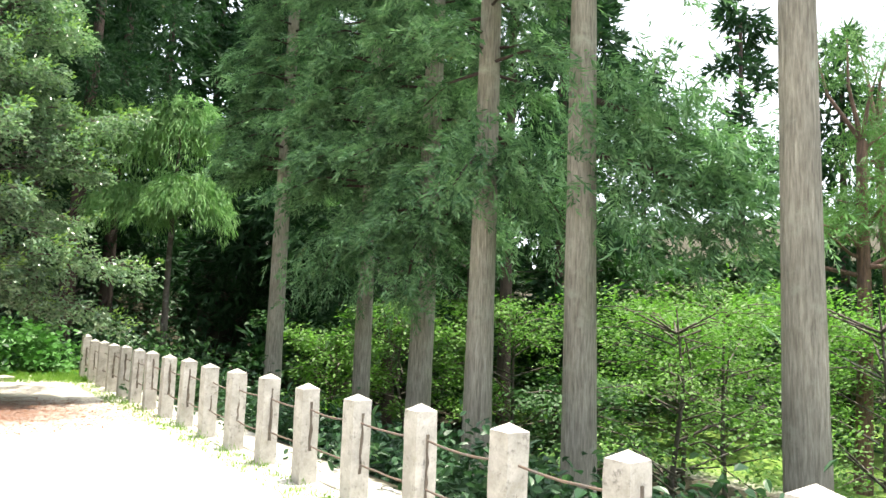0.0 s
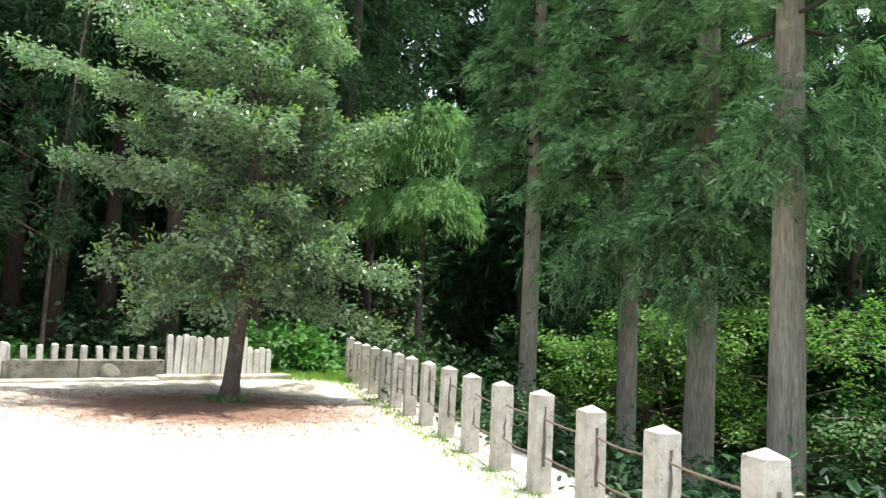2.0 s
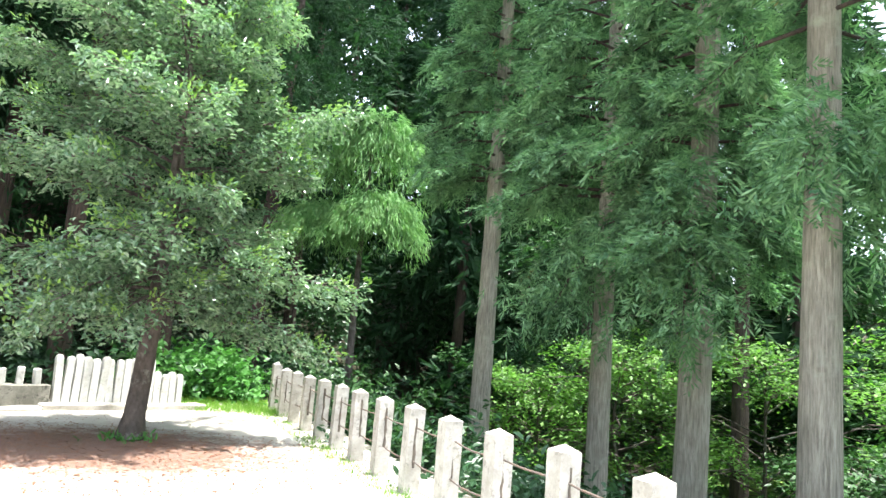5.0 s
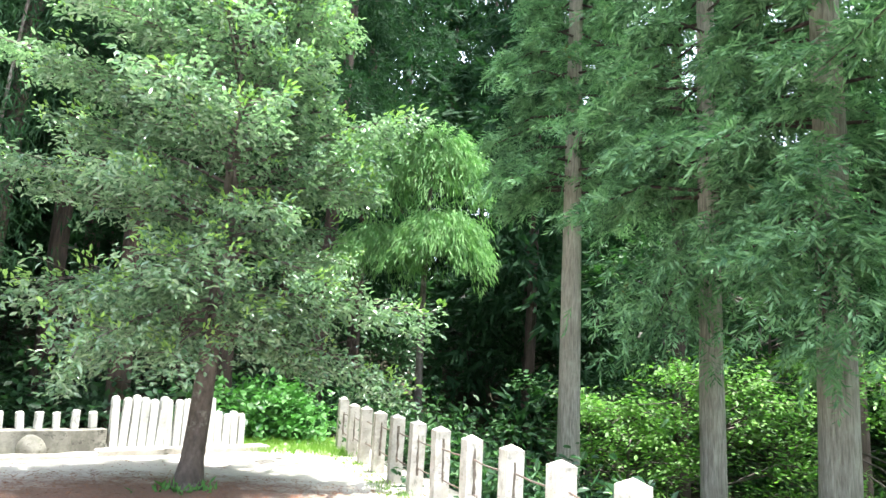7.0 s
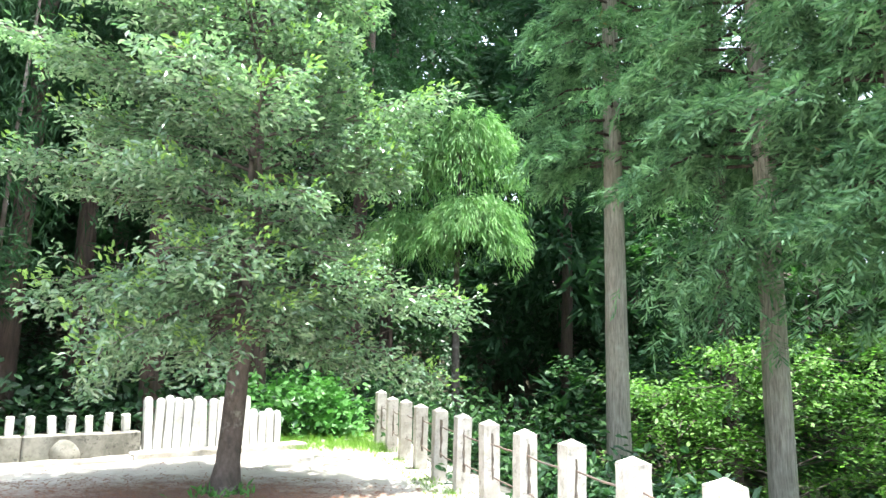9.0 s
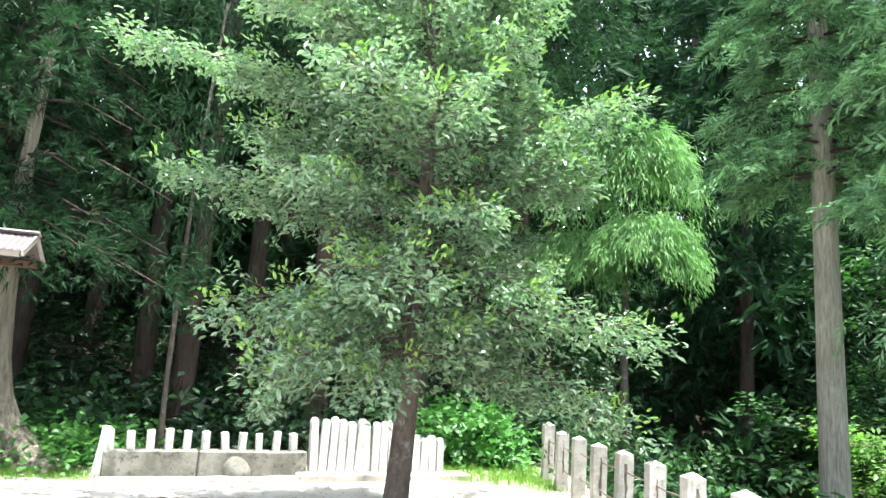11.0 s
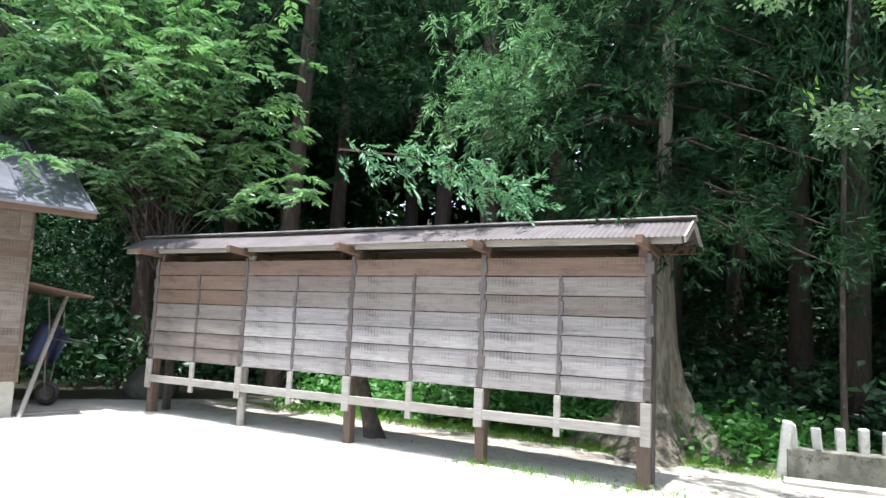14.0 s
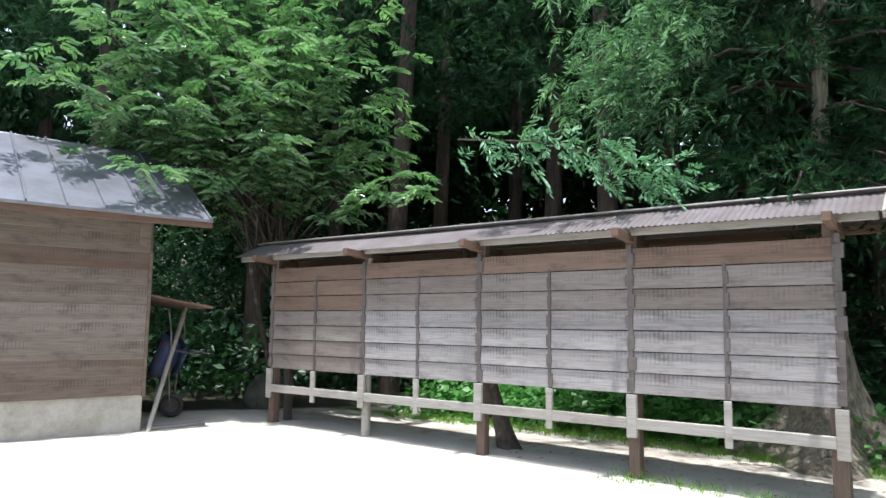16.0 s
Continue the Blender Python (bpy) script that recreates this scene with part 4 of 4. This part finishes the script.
def evergreen_tree():
    """The spreading evergreen in the court: a lean dark stem, separate level boughs, small glossy leaves."""
    x, y = -4.15, 12.0
    tree = thing("evergreen_tree", pose(x, y, ground_z(x, y) - 0.05), "spreading evergreen tree with glossy small leaves in level tiers", "tree")
    rng = np.random.default_rng(8)
    tall = 8.3
    line = lambda z: np.array((0.05 * math.sin(z * 0.55) + 0.03 * z * math.exp(-z / 5), 0.03 * z, z))
    zs = np.linspace(0, tall, 24)
    v, f = tube([line(z) for z in zs], [0.125 * (1 - z / tall) ** 0.8 + 0.012 + 0.07 * math.exp(-z / 0.12) for z in zs], 14, 0.03, 2)
    mesh_object("trunk", v, f, M_GREY_BARK, tree, "dark lichen-spotted trunk", True)
    # boughs as start height, bearing, reach, tip height; the long ones first
    boughs = [(4.3, 195, 3.6, 5.4), (3.3, 203, 2.8, 3.75), (2.5, 195, 2.0, 2.3), (3.9, 12, 2.1, 4.9), (2.3, 10, 2.5, 2.25), (2.0, 15, 2.1, 1.4), (2.2, 200, 1.5, 1.35), (2.3, 240, 1.7, 1.6), (3.0, 60, 2.7, 3.2), (4.9, 230, 2.6, 5.9)]
    count = 74
    for n in range(count):
        t = (n + rng.uniform(0, 1)) / count
        z = 1.9 + (tall - 2.2) * t ** 1.12
        tier = 0.45 * (round(z / 0.62) * 0.62) + 0.55 * z
        reach = float(np.interp(z, (1.7, 2.3, 3.4, 5.0, 6.0, 7.0, 8.2), (1.3, 1.8, 2.5, 2.25, 1.8, 1.2, 0.35))) * rng.uniform(0.55, 1.0) * (0.9 - 0.1 * math.cos(n * 2.39996 - 0.2))
        rise = rng.uniform(0.08, 0.3) if z > 3.0 else rng.uniform(-0.42, 0.02)
        boughs.append((tier, math.degrees(n * 2.39996) + rng.uniform(-20, 20), reach, tier + rise * reach))
    at, way, limbs, tip_at, tip_way = [], [], [], [], []
    for z, bearing, reach, z_tip in boughs:
        az = radians(bearing)
        out = np.array((math.cos(az), math.sin(az), 0.0))
        across = np.array((-out[1], out[0], 0.0))
        bend = rng.uniform(-0.25, 0.25)
        curve = lambda s: line(z) + out * s * reach + across * bend * reach * s * s + np.array((0, 0, (z_tip - z) * s + 0.22 * reach * s * (1 - s)))
        limbs.append(tube([curve(q) for q in (0, 0.33, 0.66, 1)], [0.032 * (1 - 0.06 * z), 0.02, 0.012, 0.004], 5))
        for s in np.linspace(0.22, 1.0, max(5, int(reach * 5.5))):
            c = curve(s)
            wide = (0.25 + 0.5 * math.sin(min(1.0, 1.1 - s * 0.8) * 1.5)) * min(1, reach / 1.5)
            for side in (-1, 1):
                tw = wide * rng.uniform(0.5, 1.15)
                way_t = unit(out * 0.85 + across * side + np.array((0, 0, rng.uniform(-0.55, 0.35) if z < 3.2 else rng.uniform(-0.3, 0.4))))
                limbs.append(tube([c, c + way_t * tw], [0.007, 0.003], 3))
                for q in (0.3, 0.6, 0.85, 1.05):
                    at.append(c + way_t * tw * q + rng.normal(0, 0.03, 3) - np.array((0, 0, rng.uniform(0, 0.09 if z > 3 else 0.3))))
                    way.append(way_t + np.array((0, 0, -0.1)))
                if rng.uniform() < 0.3:
                    tip_at.append(c + way_t * tw * 1.1 + np.array((0, 0, 0.05)))
                    tip_way.append(way_t + np.array((0, 0, 0.6)))
        for q in (0.9, 1.0, 1.04):
            tip_at.append(curve(q) + np.array((0, 0, 0.05)))
            tip_way.append(out + np.array((0, 0, 0.4)))
    v, f = ovals(rng, np.array(at), np.array(way), 11, 0.092, 0.044, 0.8, 0.062, 0.12, 0.3)
    mesh_object("crown", v, f, M_OAK, tree, "glossy dark green leaves")
    v, f = ovals(rng, np.array(tip_at), np.array(tip_way), 8, 0.085, 0.036, 0.55, 0.05, -0.1)
    mesh_object("young_foliage", v, f, M_OAK_TIP, tree, "fresh yellow-green leaf tips")
    tagged(mesh_object("branchwork", *joined(limbs), M_GREY_BARK, tree, "", True), kind="stuff")
    v, f = blades(rng, np.array([(rng.normal(0, 0.2), rng.normal(-0.1, 0.14), 0.03) for _ in range(50)]), np.tile((0, 0, 1.0), (50, 1)), 4, 0.14, 0.03, 0.6, 0.04)
    tagged(mesh_object("undergrowth", v, f, M_SHRUB, tree, "green shoots round the foot"), kind="stuff")


evergreen_tree()


def bamboo_clump():
    """Two rounded domes of arching culm tips, hung with fine drooping leaves."""
    x, y = -1.8, 20.5
    tree = thing("feathery_tree", pose(x, y, 0), "feathery light green tree with drooping rounded masses", "tree")
    rng = np.random.default_rng(14)
    stem("trunk", (0.0, 0.4, ground_z(x, y + 0.4) - 0.3), (0.0, 0.4, 6.6), 0.12, 0.04, M_GREY_BARK, tree, 10, 0.1, 4)
    at, way = [], []
    for cx, cy, top, wide, drop, arcs in ((0.1, 0.0, 7.35, 1.75, 2.7, 110), (-1.7, 0.4, 7.2, 1.5, 2.2, 60), (0.3, -0.5, 5.05, 1.5, 1.5, 85), (-1.3, 0.0, 4.8, 1.2, 1.3, 50)):
        for n in range(arcs):
            az = n * 2.39996
            r = wide * math.sqrt((n + 0.5) / arcs) * rng.uniform(0.85, 1.1)
            out = np.array((math.cos(az), math.sin(az) * 0.7, 0.0))
            s = np.linspace(0.25, 1.0, 11)[:, None]
            fall = drop * (0.28 * s ** 2 * (r / wide) + 0.72 * np.clip(s * r / wide, 0, 1) ** 3.2 * rng.uniform(0.5, 1.05))
            p = np.array((cx, cy, top)) + out * s * r - fall * np.array((0, 0, 1.0)) + rng.normal(0, 0.09, (11, 3))
            at.append(p)
            way.append(out * (1.1 - 0.7 * s) + np.array((0, 0, -0.75)) * s)
    v, f = blades(rng, np.concatenate(at), np.concatenate(way), 19, 0.20, 0.03, 0.34, 0.10, 0.22, 0.0)
    mesh_object("crown", v, f, M_BAMBOO, tree)


bamboo_clump()


def layered_tree(name, x, y, z0, tall, reach, seed, mat, label, nodes=420, count=9, leaf=0.16, wide=0.09, group="", lean=(0, 0), trunk=0.1):
    """A broadleaf with several stems and level sprays of leaves."""
    rng = np.random.default_rng(seed)
    g = ground_z(x, y)
    tree = thing(name, pose(x, y, g), label, "tree", group)
    limbs = []
    at, way = [], []
    forks = 7
    stem_top = np.array((lean[0], lean[1], tall * 0.75))
    limbs.append(tube([(0, 0, -0.3), stem_top * 0.3 + rng.normal(0, 0.08, 3), stem_top * 0.65 + rng.normal(0, 0.12, 3), stem_top], [trunk, trunk * 0.8, trunk * 0.5, trunk * 0.2], 8, 0.05, seed))
    for n in range(forks * 4):
        s = rng.uniform(z0 / tall, 1.0)
        start = stem_top * min(1, s / 0.78) * 0.9
        az = n * 2.39996 + rng.uniform(-0.5, 0.5)
        r = reach * rng.uniform(0.6, 1.1) * (1.05 - 0.65 * max(0, s - 0.35))
        out = np.array((math.cos(az), math.sin(az), rng.uniform(0.0, 0.35)))
        end = start + out * r
        limbs.append(tube([start, start + out * r * 0.5 + np.array((0, 0, 0.12 * r)), end], [trunk * 0.35, trunk * 0.2, 0.006], 5))
        k = nodes // (forks * 4)
        q = rng.choice(rng.uniform(0.35, 1.05, 4), (k, 1))
        puff = rng.normal(0, 0.5, (5, 3)) * np.array((1, 1, 0.5))
        p = start + (end - start) * q + np.array((0, 0, 1.0)) * 0.24 * r * q * (1 - q) * 2
        p = p + puff[np.minimum(4, (q[:, 0] * 4.7).astype(int))] * 0.5 + rng.normal(0, 1, p.shape) * np.array((0.24, 0.24, 0.03)) * reach * 0.4
        at.append(p)
        way.append(np.repeat(out[None], k, 0) * np.array((1, 1, 0.1)))
    v, f = blades(rng, np.concatenate(at), np.concatenate(way), count, leaf, wide, 0.7, 0.13, 0.12, 0.55)
    mesh_object("crown", v, f, mat, tree)
    tagged(mesh_object("branchwork", *joined(limbs), M_GREY_BARK, tree, "", True), kind="stuff")
    return tree


G = "bright maples beyond the fence"
L = "light green maple with level sprays below the bank"
for n, (x, y, tall, reach) in enumerate(((7.6, 10.6, 6.0, 2.5), (9.8, 8.4, 6.2, 2.6), (10.6, 13.0, 6.6, 2.8), (4.3, 17.6, 5.8, 2.4), (6.8, 16.2, 6.2, 2.5), (2.7, 18.6, 4.8, 2.0), (12.8, 10.4, 5.6, 3.0), (11.6, 16.0, 6.0, 3.0), (14.5, 20.0, 6.5, 3.2), (8.0, 22.5, 6.4, 3.0), (17.0, 14.6, 5.6, 3.0), (20.0, 24.0, 7.5, 3.8), (25, 18, 7.5, 3.8), (24, 31, 8, 4.2), (31, 24, 8, 4.2))):
    far = math.hypot(x, y)
    layered_tree("maple_tree", x, y, 1.2, tall, reach, 100 + n, M_MAPLE, L, 360, 15, 0.085 + 0.006 * max(0, far - 12), 0.05 + 0.004 * max(0, far - 12), G, trunk=0.065)


V = "dark green broadleaf closing the valley"
for n, (x, y, tall, reach) in enumerate(((5.6, 25.5, 11, 3.4), (9.6, 27.5, 12, 3.8), (13.6, 26.5, 11.5, 4), (18, 30, 12, 4.4), (23, 27, 10, 4), (28, 29, 10, 4.4), (30, 19, 8, 4), (12.5, 23, 9, 3.6), (8.2, 24, 9.5, 3.4), (17, 26, 9, 3.6), (28, 12, 8, 4), (36, 26, 10, 5), (35, 14, 9, 4.6), (2.6, 22.4, 4.6, 2.4), (10.2, 20.0, 5.4, 2.8), (7.4, 14.0, 3.6, 2.0), (16, 22, 5, 3), (21, 20, 5.5, 3), (33, 33, 10, 5), (14, 34, 14, 5), (5, 33, 13, 5))):
    far = math.hypot(x, y)
    layered_tree("valley_tree", x, y, 0.4, tall, reach, 300 + n, M_THICKET, V, 460, 10, 0.13 + 0.009 * max(0, far - 15), 0.08 + 0.007 * max(0, far - 15), "valley trees")


def pine(x, y, tall, seed, lean):
    rng = np.random.default_rng(seed)
    g = ground_z(x, y)
    tree = thing("pine_tree", pose(x, y, g), "red-barked pine with a forked open crown", "tree", "pines beyond the bank")
    top = np.array((lean, 0.2, tall))
    limbs = [tube([(0, 0, -0.3), top * 0.35 + np.array((0.1, 0, 0)), top * 0.65, top * 0.8], [0.24, 0.2, 0.16, 0.14], 10, 0.04, seed)]
    at = []
    for n in range(16):
        s = rng.uniform(0.45, 0.82) if n > 2 else 0.8
        a = top * s
        out = np.array((rng.uniform(-1, 1), rng.uniform(-1, 1), rng.uniform(0.1, 0.5) if n > 2 else 1.6))
        b = a + out * rng.uniform(1.2, 2.6)
        limbs.append(tube([a, (a + b) / 2 + rng.normal(0, 0.15, 3), b], [0.08, 0.05, 0.015], 5))
        for q in (0.6, 0.8, 1.0):
            c = a + (b - a) * q
            at.append(c + rng.normal(0, 1, (14, 3)) * np.array((0.45, 0.45, 0.1)) + np.array((0, 0, 0.1)))
    at = np.concatenate(at)
    v, f = blades(rng, at, np.tile((0, 0, 0.7), (len(at), 1)), 12, 0.26, 0.03, 0.8, 0.12)
    mesh_object("crown", v, f, M_PINE, tree)
    tagged(mesh_object("branchwork", *joined(limbs), M_RED_BARK, tree, "red-brown forked limbs", True), kind="stuff")


pine(16.2, 14.6, 12.0, 61, 0.6)
pine(21.0, 17.5, 14.0, 62, -0.5)
pine(18.5, 11.0, 12.5, 63, 0.8)


def walnut_tree():
    """A young tree with feathered leaves by the shed."""
    x, y = -16.2, 6.3
    g = ground_z(x, y)
    tree = thing("young_feather_leaved_tree", pose(x, y, g), "young tree with bright feathered compound leaves by the shed", "tree")
    rng = np.random.default_rng(17)
    limbs, at, way = [], [], []
    for n in range(76):
        top = np.array((rng.uniform(0.0, 3.0), rng.uniform(-3.8, 1.9), rng.uniform(3.3, 7.6)))
        if top[2] > 5.8:
            top[:2] = top[:2] * 0.75
        start = np.array((rng.normal(0, 0.15), rng.normal(0, 0.15), rng.uniform(2.1, 3.4)))
        mid = (start + top) / 2 + np.array((-0.3, 0, 0.5))
        limbs.append(tube([start, mid, top], [0.018, 0.011, 0.004], 5))
        for s in np.linspace(0.45, 1.0, 7):
            c = start * (1 - s) ** 2 + 2 * mid * s * (1 - s) + top * s * s
            for _ in range(3):
                d = unit(np.array((rng.normal(0.25, 0.8), rng.normal(0, 0.9), rng.uniform(-0.15, 0.3))))
                across = unit(np.cross(d, (0, 0, 1.0)))
                ln = rng.uniform(0.3, 0.5)
                for q in np.linspace(0.2, 1, 7):
                    base = c + d * ln * q + np.array((0, 0, -0.16 * ln * q * q * 2))
                    for side in (-1, 1):
                        at.append(base)
                        way.append(across * side + d * 0.7 + np.array((0, 0, -0.35)))
    limbs.append(tube([(0, 0, -0.2), (0.05, 0.05, 1.5), (0.1, 0.0, 3.2)], [0.07, 0.06, 0.03], 8))
    limbs.append(tube([(0.1, 0, 0.6), (0.25, -0.35, 2.0), (0.4, -0.6, 3.4)], [0.05, 0.04, 0.02], 8))
    v, f = ovals(rng, np.array(at), np.array(way), 1, 0.17, 0.06, 0.15, 0.008, 0.1, 0.3)
    mesh_object("crown", v, f, M_WALNUT, tree, "bright feathered leaves")
    tagged(mesh_object("branchwork", *joined(limbs), M_GREY_BARK, tree, "", True), kind="stuff")


walnut_tree()

# small stems behind the display wall
for name, a, b, r, mat, label in (("leaning_sapling", (-11.45, 8.72, 0.0), (-12.15, 8.3, 2.9), 0.085, M_GREY_BARK, "short dark leaning trunk behind the plank wall"),
                                  ("slender_sapling", (-8.85, 14.45, 0.0), (-8.45, 14.2, 7.6), 0.045, M_GREY_BARK, "slender pale leaning stem before the dark woods")):
    sap = thing(name, None, label, "tree")
    stem("trunk", a, b, r, r * 0.5, mat, sap, 10, 0.05, 5, 0.9)
rng = np.random.default_rng(71)
nodes = np.array([(-8.6, 14.3, 0)]) + rng.normal(0, 1, (260, 3)) * np.array((0.5, 0.5, 0)) + np.stack([np.zeros(260), np.zeros(260), rng.uniform(2.6, 8, 260)], 1)
mesh_object("crown", *blades(rng, nodes, np.tile((0, 0, -0.6), (260, 1)), 8, 0.24, 0.03, 0.6, 0.14, 0.2), M_CEDAR_SHADED, sap)


# ---- undergrowth, shrubs, grass ----
def scatter(name, seed, spots, rise, count, length, width, mat, label, category, spread=0.9, flat=0.3, kind="stuff", clump=0.3):
    """Leafy clumps standing on the ground at the spots."""
    rng = np.random.default_rng(seed)
    spots = np.asarray(spots)
    tops = rise * rng.uniform(0.25, 1.0, len(spots))
    z = height(spots[:, 0], spots[:, 1])
    reps = 5
    p = np.repeat(np.stack([spots[:, 0], spots[:, 1], z], 1), reps, 0)
    up = rng.uniform(0.05, 1, len(p)) * np.repeat(tops, reps)
    p = p + np.stack([rng.normal(0, clump, len(p)), rng.normal(0, clump, len(p)), up], 1)
    way = rng.normal(0, 1, p.shape) * np.array((1, 1, 0.4)) + np.array((0.15, -0.3, 0.15))
    v, f = (ovals if width < 0.1 else blades)(rng, p, unit(way), count, length, width, spread, 0.12, 0.05, flat)
    ob = mesh_object(name, v, f, mat)
    return tagged(ob, label, category, kind=kind)


def spots_where(seed, count, box, test):
    rng = np.random.default_rng(seed)
    out = []
    while len(out) < count:
        x, y = rng.uniform(box[0], box[1]), rng.uniform(box[2], box[3])
        u = (x - 1.248) * 0.9414 + (y - 4.664) * 0.3373
        v = (x - 1.248) * -0.3373 + (y - 4.664) * 0.9414
        w = (x + 8) * -0.6 + (y - 12.3) * 0.8
        if test(x, y, u, v, w):
            out.append((x, y))
    return out


scatter("bank_undergrowth", 81, spots_where(81, 2300, (-6, 12, -2, 24), lambda x, y, u, v, w: 0.75 < u < 8 and w < 9), 0.75, 8, 0.125, 0.065, M_BUSH, "dark leafy undergrowth covering the bank", "undergrowth")
scatter("bank_creepers", 82, spots_where(82, 260, (-5, 6, 8, 22), lambda x, y, u, v, w: 0.6 < u < 4.5 and v > 7 and w < 7), 1.3, 8, 0.12, 0.07, M_THICKET, "brighter green creepers and saplings on the bank", "undergrowth")
scatter("hill_undergrowth", 83, spots_where(83, 2500, (-26, 4, 4, 34), lambda x, y, u, v, w: 2.4 < w < 16 and u < 6 or (x < -17.6 and w > -6 and w < 16)), 1.5, 6, 0.22, 0.11, M_BUSH, "dark ferns and leafy undergrowth under the cedars", "undergrowth", clump=0.45)
scatter("broad_leaf_weeds", 84, spots_where(84, 560, (-15, -9.2, 8, 16), lambda x, y, u, v, w: 1.2 < w < 3.0), 0.55, 7, 0.15, 0.10, M_SHRUB, "broad-leaved green weeds at the wood's edge", "undergrowth")
scatter("evergreen_thicket", 85, spots_where(85, 900, (-27, -19.6, 1.0, 10.5), lambda x, y, u, v, w: True), 4.6, 8, 0.13, 0.06, M_BUSH, "dark glossy evergreen thicket behind the shed", "undergrowth", clump=0.5)
scatter("valley_thicket", 87, spots_where(87, 800, (-4, 14, 2, 24), lambda x, y, u, v, w: 3.2 < u < 11 and w < 6), 1.2, 6, 0.18, 0.09, M_BUSH, "tangled green thicket at the foot of the bank", "undergrowth", clump=0.4)
scatter("hill_thicket", 88, spots_where(88, 700, (-14, 14, 29, 40), lambda x, y, u, v, w: True), 6.0, 9, 0.28, 0.13, M_BUSH, "tall dark thicket at the back of the woods", "undergrowth", clump=0.7)
shrub = scatter("bright_shrub", 86, spots_where(86, 150, (-6.0, -3.3, 17.3, 19.8), lambda x, y, u, v, w: u < -0.3 and w > 1.8), 1.15, 10, 0.17, 0.11, M_SHRUB, "bright green leafy shrub beyond the end post", "shrub", kind="stuff")


def grass(name, seed, spots, length, label, count=7):
    rng = np.random.default_rng(seed)
    spots = np.asarray(spots)
    p = np.stack([spots[:, 0], spots[:, 1], height(spots[:, 0], spots[:, 1]) - 0.005], 1)
    v, f = blades(rng, p, np.tile((0, 0, 1.0), (len(p), 1)), count, length, 0.009, 0.45, 0.03, -0.1, 0, 0.3)
    tagged(mesh_object(name, v, f, M_GRASS), label, "grass", kind="stuff")


grass("end_grass", 91, spots_where(91, 1500, (-5.6, -2.2, 15.6, 18.3), lambda x, y, u, v, w: u < 0.1), 0.12, "short bright grass by the end of the fence")
grass("edge_grass", 92, spots_where(92, 1500, (-14.5, -8.2, 7.4, 13), lambda x, y, u, v, w: 0.3 < w < 1.4), 0.10, "patchy grass strip behind the plank wall")
grass("wall_foot_grass", 93, spots_where(93, 170, (-9.8, -7.3, 8.6, 10.9), lambda x, y, u, v, w: abs((x + 8.153) * 0.559 + (y - 10.192) * -0.829 - 0.12) < 0.17), 0.07, "thin grass line at the foot of the plank wall")
grass("fence_grass", 94, spots_where(94, 800, (-3.2, 2.2, 3, 17), lambda x, y, u, v, w: -0.42 < u < -0.05), 0.06, "sparse grass along the fence posts")


def litter():
    rng = np.random.default_rng(95)
    n = 5200
    a, r = rng.uniform(0, 2 * np.pi, n), np.sqrt(rng.uniform(0, 1, n)) * 1.05
    p = np.stack([-4.2 + np.cos(a) * r * 3.1, 10.9 + np.sin(a) * r * 2.1, np.zeros(n)], 1)
    q = np.stack([rng.uniform(-13, -1, 2600), rng.uniform(8.5, 15, 2600), np.zeros(2600)], 1)
    w = (q[:, 0] + 8) * -0.6 + (q[:, 1] - 12.3) * 0.8
    q = q[(w > -1.4) & (w < 1.6)]
    p = np.concatenate([p, q])
    p[:, 2] = height(p[:, 0], p[:, 1]) + 0.012
    d = rng.normal(0, 1, p.shape) * np.array((1, 1, 0.12))
    v, f = blades(rng, p, unit(d), 1, 0.05, 0.025, 0.1, 0.003, 0, 0.9)
    tagged(mesh_object("fallen_leaves", v, f, M_DEAD), "red-brown fallen leaves strewn under the evergreen", "leaf litter", kind="stuff")


litter()
